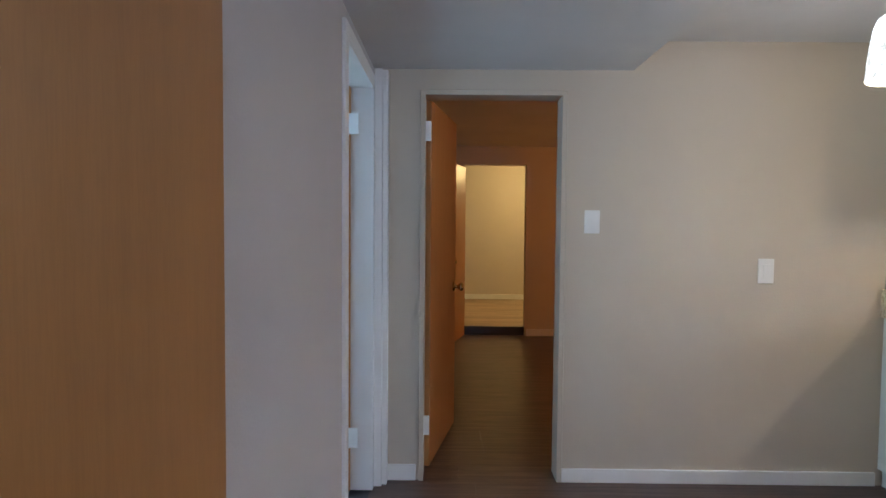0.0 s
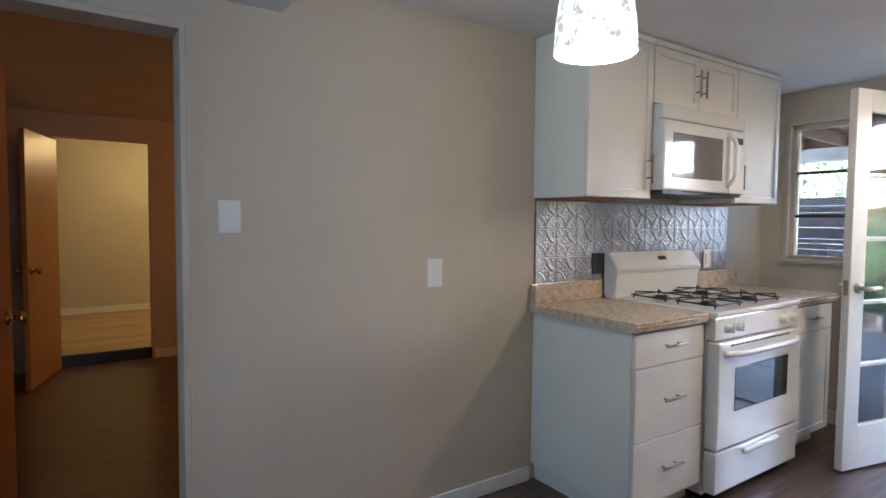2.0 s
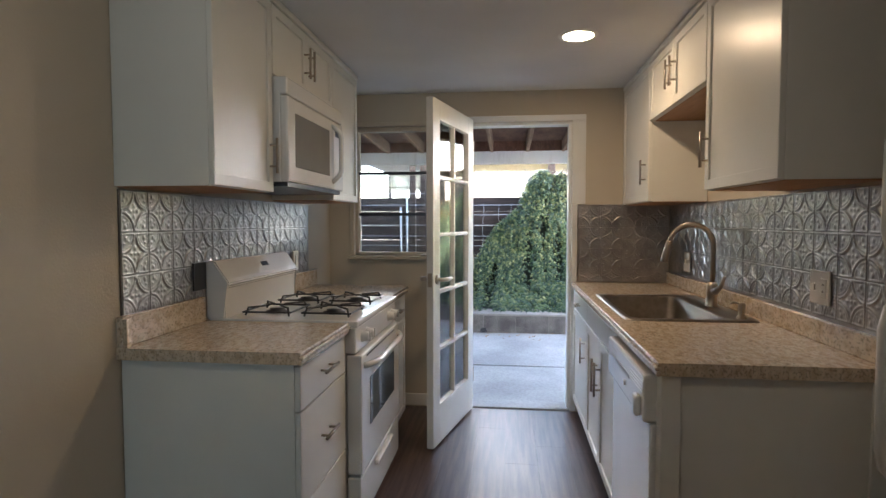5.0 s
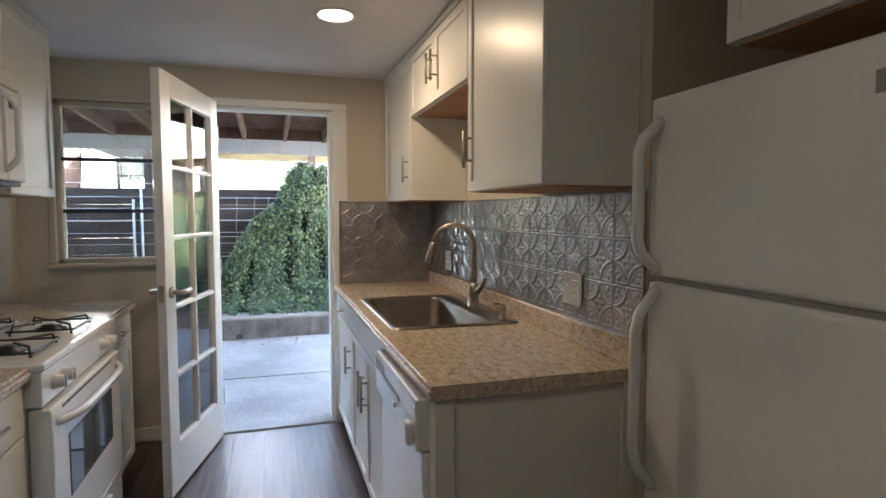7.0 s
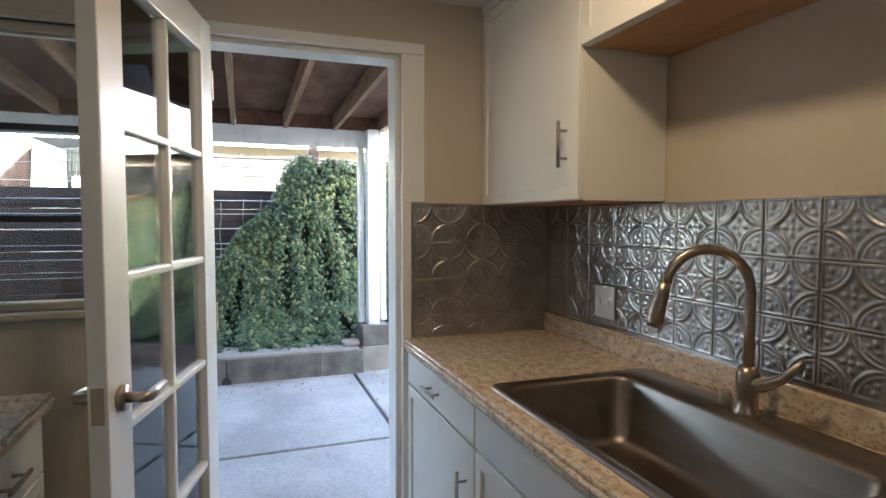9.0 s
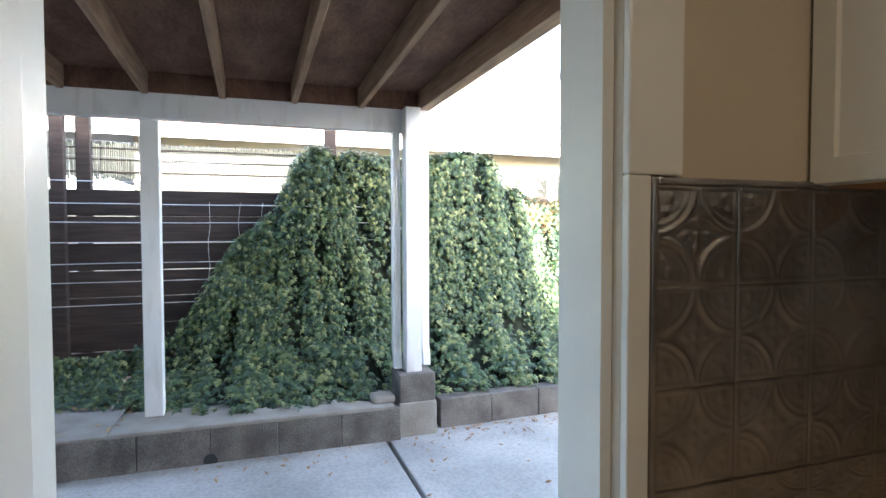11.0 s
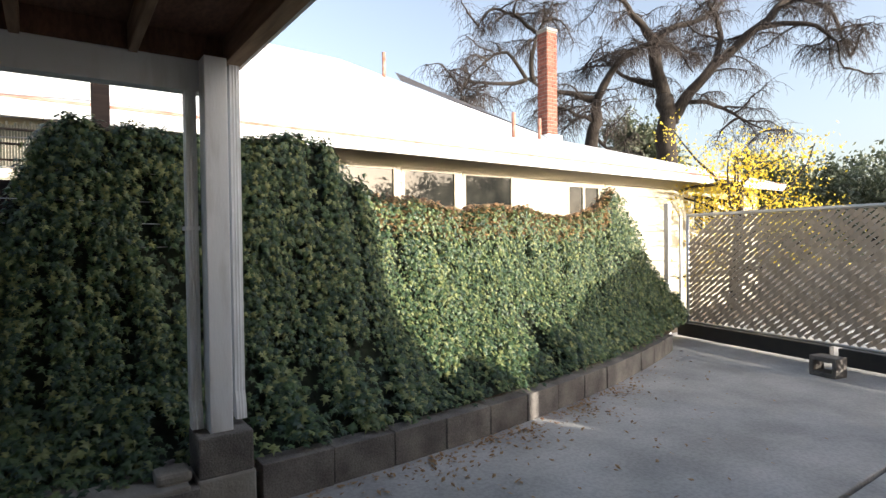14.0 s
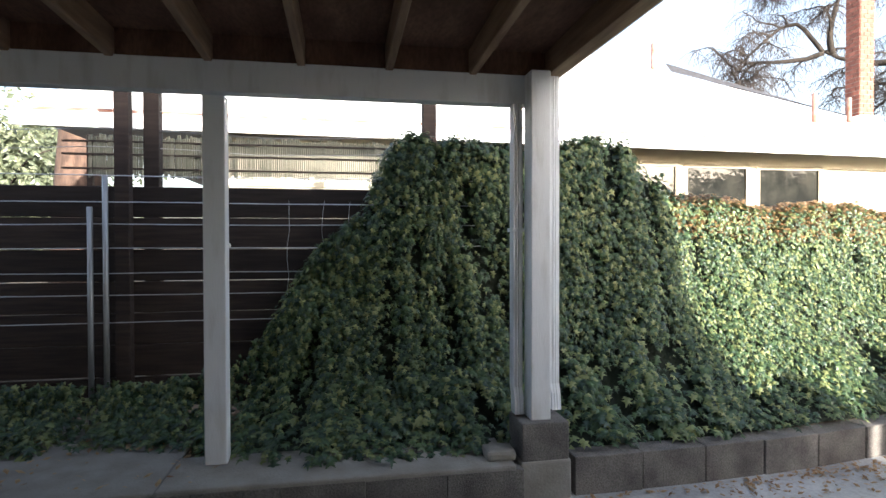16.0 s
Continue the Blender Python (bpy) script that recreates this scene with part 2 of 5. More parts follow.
M_YELLOW = leaf_mat("yellow_leaf", (0.80, 0.58, 0.04), (0.88, 0.68, 0.07), (0.70, 0.62, 0.10), 0.5)
M_AUTUMN = leaf_mat("autumn_leaf", (0.10, 0.05, 0.025), (0.16, 0.085, 0.03), (0.10, 0.10, 0.04))
M_EVERG = leaf_mat("evergreen_leaf", (0.085, 0.105, 0.065), (0.13, 0.15, 0.09), (0.19, 0.21, 0.13))
M_PLATE = mat("switch_plate", (0.83, 0.82, 0.78), 0.35, scale=9)
M_DIM = mat("grey_badge", (0.30, 0.29, 0.28), 0.4)
M_PENDANT = glow("mercury_glass_shade", (1.0, 0.93, 0.72), 0.055, True)
M_BULB = glow("lit_downlight", (1.0, 0.80, 0.50), 2.2)
# emits by itself in place of daylight behind it
M_BLIND = glow("glowing_blind", (0.78, 0.86, 1.0), 0.1)


# ---- mesh helpers ----
def thing(name, label, category, group="", at=(0, 0, 0), kind=""):
    e = new(name)
    e.location = at
    e.empty_display_size = 0.1
    return tagged(e, label, category, group, kind)


def mesh_from(name, bm, material, smooth=False):
    me = bpy.data.meshes.new(name)
    bmesh.ops.recalc_face_normals(bm, faces=bm.faces[:])
    if smooth:
        for f in bm.faces:
            f.smooth = True
    bm.to_mesh(me)
    bm.free()
    me.materials.append(material)
    return me


def part(name, bm, material, parent=None, label="", smooth=False):
    ob = new(name, mesh_from(name, bm, material, smooth))
    if parent is not None:
        ob.parent = parent
        p = parent
        loc = Vector((0, 0, 0))
        while p is not None:
            loc += p.location
            p = p.parent
        ob.location = -loc
    return tagged(ob, label)


def structure(name, bm, material, label, category="", smooth=False):
    return tagged(part(name, bm, material, None, "", smooth), label, category or name.split("_")[0], "", "structure")


def box(*b, bm=None, r=0.0, seg=2):
    """An axis-aligned box x0, x1, y0, y1, z0, z1, with its edges rounded by r."""
    bm = bm or bmesh.new()
    x0, x1, y0, y1, z0, z1 = b
    m = Matrix.Translation(((x0 + x1) / 2, (y0 + y1) / 2, (z0 + z1) / 2)) @ Matrix.Diagonal((abs(x1 - x0), abs(y1 - y0), abs(z1 - z0), 1))
    vs = bmesh.ops.create_cube(bm, size=1, matrix=m)["verts"]
    if r:
        es = list({e for v in vs for e in v.link_edges})
        bmesh.ops.bevel(bm, geom=es, offset=r, segments=seg, affect="EDGES", profile=0.5)
    return bm


def boxes(*bs, r=0.0):
    bm = bmesh.new()
    for b in bs:
        box(*b, bm=bm, r=r)
    return bm


def tube(points, radii, n=10, bm=None, caps=True):
    """A round tube through points; radii: one number or one for each point."""
    bm = bm or bmesh.new()
    pts = [Vector(p) for p in points]
    if not hasattr(radii, "__len__"):
        radii = [radii] * len(pts)
    rings = []
    side = None
    for i, p in enumerate(pts):
        d = (pts[min(i + 1, len(pts) - 1)] - pts[max(i - 1, 0)]).normalized()
        if side is None:
            side = d.orthogonal().normalized()
        side = (side - d * side.dot(d)).normalized()
        up = d.cross(side)
        rings.append([bm.verts.new(p + (side * math.cos(a) + up * math.sin(a)) * radii[i]) for a in (2 * math.pi * k / n for k in range(n))])
    for a, b in zip(rings, rings[1:]):
        for k in range(n):
            bm.faces.new((a[k], a[(k + 1) % n], b[(k + 1) % n], b[k]))
    if caps:
        bm.faces.new(rings[0][::-1])
        bm.faces.new(rings[-1])
    return bm


def lathe(profile, centre, n=32, bm=None):
    """Turns (radius, z) pairs round the upright axis at centre."""
    bm = bm or bmesh.new()
    cx, cy = centre
    rings = [[bm.verts.new((cx + r * math.cos(2 * math.pi * k / n), cy + r * math.sin(2 * math.pi * k / n), z)) for k in range(n)] for r, z in profile]
    for a, b in zip(rings, rings[1:]):
        for k in range(n):
            bm.faces.new((a[k], a[(k + 1) % n], b[(k + 1) % n], b[k]))
    return bm


def bowed(p0, p1, out, r, n=10, steps=10):
    """A handle bowed from p0 to p1 by the vector out."""
    p0, p1, out = Vector(p0), Vector(p1), Vector(out)
    pts = [p0]
    for i in range(steps + 1):
        s = i / steps
        pts.append(p0.lerp(p1, 0.02 + 0.96 * s) + out * min(1.0, 1.9 * math.sin(math.pi * s) ** 0.6 * 0.62 + 0.25))
    pts.append(p1)
    return tube(pts, r, n)


def bar_pull(parent, p, along, out, length=0.13):
    """A bar pull: a bar on two posts; it belongs to a door or a drawer."""
    p, a, o = Vector(p), Vector(along), Vector(out)
    bm = tube([p + o * 0.03 - a * length / 2, p + o * 0.03 + a * length / 2], 0.006, 8)
    for s in (-0.3, 0.3):
        tube([p + a * length * s, p + a * length * s + o * 0.03], 0.0045, 8, bm)
    return part("handle", bm, M_NICKEL, parent, "brushed nickel bar handle", True)


# ---- the house ----
XO = 4.086                                        # outer face of the end wall
WN, XE, WS, CEIL = 2.785, 3.96, 0.38, 2.25        # north wall, east wall, sink wall, ceiling
XW = -0.90                                        # west wall of the hall
G = -0.06                                         # the patio's level

structure("wall_north", boxes((-1.02, -0.66, WN, 2.90, 0, 2.4), (-0.66, 0.066, WN, 2.90, 1.995, 2.4), (0.066, XE, WN, 2.90, 0, 2.4)), M_WALL, "greige painted kitchen wall with a doorway", "wall")
structure("wall_east", boxes((XE, XO, -2.75, 1.047, -0.3, 2.6), (XE, XO, 1.047, 1.785, 2.034, 2.6), (XE, XO, 1.785, 1.93, -0.3, 2.6), (XE, XO, 1.93, 2.60, -0.3, 1.09),
          (XE, XO, 1.93, 2.60, 2.02, 2.6), (XE, XO, 2.60, 9.4, -0.3, 2.6), (XE, XO, 1.047, 1.785, -0.3, -0.02)), M_WALL, "greige end wall with garden door and window", "wall")
structure("wall_south", boxes((1.655, XE, 0.26, WS, 0, 2.4), (1.655, 1.79, -0.47, 0.26, 0, 2.4), (0.58, 1.655, -0.47, -0.35, 0, 2.4), (0.58, 0.70, -0.35, WS, 0, 2.4), (0.58, 0.70, -2.6, -0.47, 0, 2.4)),
          M_WALL, "greige painted wall with a refrigerator alcove", "wall")
structure("wall_west", boxes((-1.02, XW, -2.6, 0.0, 0, 2.4), (-1.02, XW, 0.0, 0.86, 2.05, 2.4), (-1.02, XW, 0.86, 1.97, 0, 2.4), (-1.02, XW, 1.97, 2.68, 2.0, 2.4), (-1.02, XW, 2.68, WN, 0, 2.4)), M_HALL, "pale painted hall wall with a bathroom doorway", "wall")
structure("wall_back", boxes((-0.98, 0.70, -2.75, -2.6, 0, 2.4)), M_WALL, "plain painted wall behind the living space", "wall")
structure("wall_bedroom", boxes((-0.98, -0.86, 2.90, 6.62, 0, 2.4), (-2.5, -0.34, 6.62, 6.74, 0, 2.5), (-0.34, 0.40, 6.62, 6.74, 2.04, 2.5), (0.40, 3.1, 6.62, 6.74, 0, 2.5), (3.0, 3.1, 2.90, 6.62, 0, 2.4)),
          M_WALL, "bedroom walls with a doorway to a raised room", "wall")
structure("wall_back_room", boxes((-2.5, 3.1, 9.2, 9.3, 0, 2.6), (-2.6, -2.5, 6.62, 9.3, 0, 2.6), (3.0, 3.1, 6.74, 9.2, 0, 2.6)), M_WALL, "plain walls of the raised back room", "wall")
structure("wall_bathroom", boxes((-2.6, -0.98, WN, 2.90, 0, 2.4), (-2.6, -0.98, 1.2, 1.3, 0, 2.4), (-2.6, -2.5, 1.3, WN, 0, 2.4)), M_HALL, "pale bathroom walls", "wall")
structure("ceiling", boxes((-0.98, XE, -2.75, 2.90, CEIL, 2.40)), M_CEIL, "flat white painted ceiling", "ceiling")
structure("ceiling_bedroom", boxes((-2.6, 3.1, 2.90, 6.62, CEIL, 2.40), (-2.6, -0.98, 1.2, 2.90, CEIL, 2.4)), M_CEIL, "flat painted bedroom ceiling", "ceiling")
structure("ceiling_back_room", boxes((-2.6, 3.1, 6.62, 9.3, 2.42, 2.55)), M_CEIL, "flat painted ceiling of the raised room", "ceiling")
bm = bmesh.new()
low, high = 2.105, CEIL - 0.002
quad = [(XW, -2.6, low), (0.40, -2.6, low), (0.54, -2.6, high), (XW, -2.6, high)]
a = [bm.verts.new(p) for p in quad]
b = [bm.verts.new((p[0], WN, p[2])) for p in quad]
for k in range(4):
    bm.faces.new((a[k], a[(k + 1) % 4], b[(k + 1) % 4], b[k]))
bm.faces.new(a)
bm.faces.new(b[::-1])
structure("ceiling_soffit", bm, M_CEIL, "lowered hall ceiling with a sloped edge", "ceiling")
structure("floor", boxes((-2.6, XO, -2.75, 6.70, -0.2, -0.012), (-2.6, 3.1, 6.70, 9.3, -0.2, 0.088)), M_DARK, "subfloor under dark wood-look planks", "floor")
structure("step_riser", boxes((-0.34, 0.40, 6.66, 6.698, -0.01, 0.10)), M_DARK, "dark riser of the step up to the back room", "step")

# roof of the house, seen only by its shade
bm = bmesh.new()
prof = [(4.50, 2.56), (4.50, 2.70), (2.2, 3.95), (-6.0, 2.70), (-6.0, 2.56), (2.2, 3.80)]
a = [bm.verts.new((x, -3.15, z)) for x, z in prof]
b = [bm.verts.new((x, 12.0, z)) for x, z in prof]
n = len(prof)
for k in range(n):
    bm.faces.new((a[k], a[(k + 1) % n], b[(k + 1) % n], b[k]))
bm.faces.new(a)
bm.faces.new(b[::-1])
structure("roof", bm, M_SHINGLE, "low grey shingle roof over the house", "roof")
bm = bmesh.new()
a = [bm.verts.new(p) for p in ((XO, -2.75, 2.55), (2.2, -2.75, 3.82), (-6.0, -2.75, 2.55), (-6.0, -2.75, -0.3), (XO, -2.75, -0.3))]
b = [bm.verts.new((v.co.x, -2.76, v.co.z)) for v in a]
bm.faces.new(a)
bm.faces.new(b[::-1])
for k in range(5):
    bm.faces.new((a[k], a[(k + 1) % 5], b[(k + 1) % 5], b[k]))
structure("gable_wall", bm, M_SIDING, "cream gable end of the house", "wall")
structure("wall_far_west", boxes((-6.1, -6.0, -2.75, 12, -0.3, 2.6)), M_SIDING, "plain far wall closing the house", "wall")

# added out of view to hold back sky light from the covered ivy
structure("wall_patio_end", boxes((4.09, 8.29, 5.02, 5.14, -0.3, 1.45)), M_SIDING, "unseen cream wall added at the patio's far end for shade", "wall")

# baseboards
structure("baseboard", boxes((0.07, 1.68, WN - 0.014, WN, 0, 0.072), (XW + 0.05, -0.68, WN - 0.014, WN, 0, 0.085), (3.62, XE, WN - 0.014, WN, 0, 0.085), (XE - 0.014, XE, 1.86, WN, 0, 0.085),
          (0.42, 3.0, 6.606, 6.62, 0, 0.085), (-2.5, 3.0, 9.186, 9.2, 0.09, 0.18), (XW, XW + 0.014, 0.95, 2.0, 0, 0.085), r=0.004), M_TRIM, "white painted baseboard", "baseboard")


def casing(name, opening, depth, width, label, axis, notch=None, top=None, rabbet=-0.012):
    """The frame round an opening: opening is low, high, head; depth gives the wall's two faces."""
    lo, hi, head = opening
    d0, d1 = depth
    bs = [(lo - width, lo, 0, head), (hi, hi + width, 0, head), (lo - width, hi + width, head, head + (top or width))]
    jb = [(lo - 0.001, lo + 0.018, 0, head - 0.018), (hi - 0.018, hi + 0.001, 0, head - 0.018), (lo, hi, head - 0.018, head + 0.001)]
    bm = bmesh.new()
    for u0, u1, z0, z1 in bs:
        for f0, f1 in ((d0 - 0.014, d0 + 0.002), (d1 - 0.002, d1 + 0.014)):
            if notch and u1 == lo and f0 < d0:      # the backsplash butts against a narrowed leg
                box(f0, f1, lo - 0.038, lo, 0, notch, bm=bm, r=0.003)
                z0 = notch
            box(*((u0, u1, f0, f1, z0, z1) if axis == "x" else (f0, f1, u0, u1, z0, z1)), bm=bm, r=0.004)
    for u0, u1, z0, z1 in jb:
        box(*((u0, u1, d0 + rabbet, d1 + 0.012, z0, z1) if axis == "x" else (d0 + rabbet, d1 + 0.012, u0, u1, z0, z1)), bm=bm)
    return structure(name, bm, M_WALL if "pale" in label else M_TRIM, label, "trim")


casing("trim_bedroom_door", (-0.66, 0.066, 1.995), (WN, 2.90), 0.008, "thin pale painted door frame", "x")
casing("trim_bathroom_door", (1.97, 2.68, 2.0), (-1.02, XW), 0.05, "white bathroom door casing", "y")
structure("trim_hall_corner", boxes((XW + 0.012, XW + 0.052, 2.700, WN - 0.002, 0, 2.085), (XW + 0.050, XW + 0.076, 2.722, WN - 0.002, 0, 2.085), r=0.004), M_TRIM, "stepped white door frame in the hall corner", "trim")
casing("trim_garden_door", (1.047, 1.785, 2.034), (XE, XO), 0.093, "white garden door casing", "y", 1.458, 0.042, 0.022)
structure("threshold", box(XE - 0.02, 4.11, 1.048, 1.784, -0.03, 0.010, r=0.006), M_CONC, "worn pale grey door threshold", "threshold")

# kitchen window
win = structure("window_1", boxes((3.985, 4.06, 1.93, 1.955, 1.09, 2.02), (3.985, 4.06, 2.575, 2.60, 1.09, 2.02), (3.985, 4.06, 1.93, 2.60, 1.99, 2.02), (3.985, 4.06, 1.93, 2.60, 1.09, 1.115), r=0.004), M_WALL, "three-light awning window in the kitchen end wall", "window")
part("mullion", boxes((4.0, 4.04, 1.955, 2.575, 1.68, 1.70), (4.0, 4.04, 1.955, 2.575, 1.38, 1.40)), M_DARK, win, "dark bronze bar")
for z0, z1 in ((1.115, 1.38), (1.40, 1.68), (1.70, 1.99)):
    part("pane", box(4.018, 4.022, 1.957, 2.573, z0, z1), M_GLASS, win).visible_shadow = False
part("window_sill", boxes((3.925, 3.985, 1.90, 2.64, 1.065, 1.09), (3.95, 3.985, 2.60, 2.635, 1.09, 2.05), (3.95, 3.985, 1.90, 2.60, 2.02, 2.05), r=0.005), M_WALL, win, "greige painted window frame")
part("crank", boxes((3.90, 3.95, 2.02, 2.10, 1.092, 1.105), r=0.004), M_NICKEL, win, "metal window crank")


def hinge(parent, x0, x1, y0, y1, z):
    part("hinge", box(x0, x1, y0, y1, z - 0.05, z + 0.05, r=0.002), M_PLATE, parent, "painted hinge")


def wood_door(name, hinge_at, end, z0, z1, label, th=0.035, knob_side=0.0, face=1, parent_group="wooden doors"):
    """A flush wood leaf from its hinge line to its free edge."""
    hx, hy = hinge_at
    ex, ey = end
    d = thing(name, label, "door", parent_group, (hx, hy, z0))
    v = Vector((ex - hx, ey - hy, 0))
    ang, length = math.atan2(v.y, v.x), v.length
    bm = box(0, length, -th / 2, th / 2, z0, z1, r=0.003)
    bmesh.ops.transform(bm, matrix=Matrix.Translation((hx, hy, 0)) @ Matrix.Rotation(ang, 4, "Z"), verts=bm.verts)
    part("leaf", bm, M_WOOD, d, "orange varnished birch leaf")
    if knob_side:
        m = Matrix.Translation((hx, hy, 0.925)) @ Matrix.Rotation(ang, 4, "Z")
        for s in (1, -1):
            bm = bmesh.new()
            prof = [(0.0, 0.0), (0.03, 0.001), (0.03, 0.008), (0.011, 0.012), (0.011, 0.03), (0.026, 0.045), (0.027, 0.058), (0.018, 0.066), (0.0, 0.067)]
            lathe([(max(r, 0.0005), z) for r, z in prof], (0, 0), 20, bm)
            bmesh.ops.transform(bm, matrix=m @ Matrix.Translation((length - 0.065, s * th / 2, 0)) @ Matrix.Rotation(-s * math.pi / 2, 4, "X"), verts=bm.verts)
            part("knob", bm, M_BRASS, d, "brass knob", True)
    return d


d = wood_door("bedroom_door", (-0.632, 2.93), (-0.49, 3.62), 0.01, 1.98, "open orange birch flush door with brass knob", knob_side=1)
for z in (0.28, 1.80):
    hinge(d, -0.660, -0.612, 2.80, 2.812, z)
wood_door("back_room_door", (-0.335, 6.60), (-0.53, 5.93), 0.01, 2.00, "open orange flush door to the raised back room", knob_side=1)
wood_door("hall_closet_door", (XW - 0.012, 0.004), (XW - 0.012, 0.856), 0.01, 2.04, "orange birch flush door against the hall wall")
d = wood_door("bathroom_door", (-0.995, 2.640), (-1.70, 2.60), 0.01, 1.98, "open bathroom door with painted hinges")
for z in (0.28, 1.80):
    hinge(d, -1.002, -0.952, 2.614, 2.622, z)
# added window, never in view; its blind glows in place of daylight
w = structure("window_2", boxes((-0.72, 0.44, -2.598, -2.57, 0.70, 2.0)), M_TRIM, "unseen living space window, added with a drawn glowing blind", "window")
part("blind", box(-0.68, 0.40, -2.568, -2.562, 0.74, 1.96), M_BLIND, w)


# ---- kitchen fronts ----
def front(name, parent, x0, x1, z0, z1, y, out, shaker=True, material=None, label=""):
    """A cabinet door or drawer front in a plane y, facing out (+1 or -1)."""
    g = 0.0025
    x0, x1, z0, z1 = x0 + g, x1 - g, z0 + g, z1 - g
    bm = bmesh.new()
    if shaker:
        box(x0, x1, *sorted((y, y + out * 0.019)), z0, z1, bm=bm)
        face = [f for f in bm.faces if abs(f.calc_center_median().y - y - out * 0.019) < 1e-5]
        bmesh.ops.inset_region(bm, faces=face, thickness=0.055)
        bmesh.ops.inset_region(bm, faces=face, thickness=0.003)
        for v in face[0].verts:
            v.co.y -= out * 0.008
        outer = [e for e in bm.edges if e.is_valid and len(e.link_faces) == 2 and e.calc_face_angle(0) > 1.5]
        bmesh.ops.bevel(bm, geom=outer, offset=0.002, segments=1, affect="EDGES")
    else:
        box(x0, x1, *sorted((y, y + out * 0.019)), z0, z1, bm=bm, r=0.003)
    return part(name, bm, material or M_CAB, parent, label)


# north side base units
yb = 2.175                                         # carcass front of the north base units
c = thing("drawer_cabinet", "white three-drawer base cabinet under speckled counter", "cabinet", "white base cabinets", (1.95, 2.48, 0))
part("body", boxes((1.695, 2.214, yb, 2.78, 0.09, 0.872), (1.72, 2.214, yb + 0.06, 2.78, 0, 0.09)), M_CAB, c)
for z0, z1 in ((0.71, 0.865), (0.385, 0.71), (0.095, 0.385)):
    f = front("drawer", c, 1.697, 2.208, z0, z1, yb, -1, False)
    bar_pull(f, (1.95, yb - 0.019, (z0 + z1) / 2 + 0.01), (1, 0, 0), (0, -1, 0), 0.15)
c = thing("narrow_cabinet", "white base cabinet with drawer and door beside the range", "cabinet", "white base cabinets", (3.3, 2.48, 0))
part("body", boxes((3.055, 3.58, yb, 2.78, 0.09, 0.872), (3.055, 3.55, yb + 0.06, 2.78, 0, 0.09)), M_CAB, c)
f = front("drawer", c, 3.06, 3.575, 0.71, 0.865, yb, -1, False)
bar_pull(f, (3.32, yb - 0.019, 0.79), (1, 0, 0), (0, -1, 0), 0.13)
f = front("door", c, 3.06, 3.575, 0.095, 0.71, yb, -1)
bar_pull(f, (3.11, yb - 0.019, 0.60), (0, 0, 1), (0, -1, 0), 0.13)


def counter(name, x0, x1, y0, y1, frontal, holes=None, label="", ends=()):
    """A laminate top: slab, rolled front edge of stepped strips, back lip."""
    t = thing(name, label, "countertop", "", ((x0 + x1) / 2, (y0 + y1) / 2, 0.872))
    bm = bmesh.new()
    if holes:
        hx0, hx1, hy0, hy1 = holes
        rim = [[[bm.verts.new((x, y, z)) for x, y in ((c[0], c[2]), (c[1], c[2]), (c[1], c[3]), (c[0], c[3]))] for c in ((x0, x1, y0, y1), holes)] for z in (0.874, 0.914)]
        for k in range(4):
            j = (k + 1) % 4
            for lo_hi in (0, 1):
                bm.faces.new((rim[lo_hi][0][k], rim[lo_hi][0][j], rim[lo_hi][1][j], rim[lo_hi][1][k]))
                bm.faces.new((rim[0][lo_hi][k], rim[0][lo_hi][j], rim[1][lo_hi][j], rim[1][lo_hi][k]))
    else:
        box(x0, x1, y0, y1, 0.874, 0.914, bm=bm)
    part("slab", bm, M_COUNTER, t)
    yf = y0 if frontal < 0 else y1
    bm = bmesh.new()
    for k, (o, z0, z1) in enumerate(((0.010, 0.872, 0.890), (0.016, 0.889, 0.902), (0.008, 0.901, 0.9155))):
        box(x0 - 0.002, x1 + 0.002, *sorted((yf - 0.003 * frontal, yf + frontal * o)), z0, z1, bm=bm, r=0.0055, seg=3)
    part("edge", bm, M_COUNTER, t, "rolled laminate front edge")
    return t


YN = 2.150
t = counter("countertop", 1.676, 2.216, YN, 2.784, -1, label="speckled beige laminate countertop beside the range")
part("back_lip", boxes((1.678, 2.206, 2.762, 2.784, 0.914, 1.018), (1.678, 1.700, 2.745, 2.763, 0.914, 1.012), r=0.003), M_COUNTER, t)
t = counter("countertop", 3.052, 3.612, YN, 2.784, -1, label="short speckled beige laminate countertop by the window")
part("back_lip", boxes((3.062, 3.612, 2.762, 2.784, 0.914, 1.018), r=0.003), M_COUNTER, t)

# gas range
r0, r1, ry = 2.226, 3.045, 2.115
rg = thing("gas_range", "white four-burner gas range with oven and storage drawer", "range", "", ((r0 + r1) / 2, 2.44, 0))
part("body", boxes((r0, r1, 2.16, 2.74, 0.03, 0.895)), M_APPL, rg)
for px in (r0 + 0.04, r1 - 0.04):
    for py in (2.20, 2.70):
        part("foot", tube([(px, py, 0), (px, py, 0.035)], 0.018, 8), M_DARK, rg)
bm = box(r0 - 0.004, r1 + 0.004, 2.105, 2.76, 0.893, 0.921, r=0.009, seg=3)
part("cooktop", bm, M_APPL, rg)
part("control_panel", box(r0, r1, ry, 2.165, 0.782, 0.892, r=0.006), M_APPL, rg)
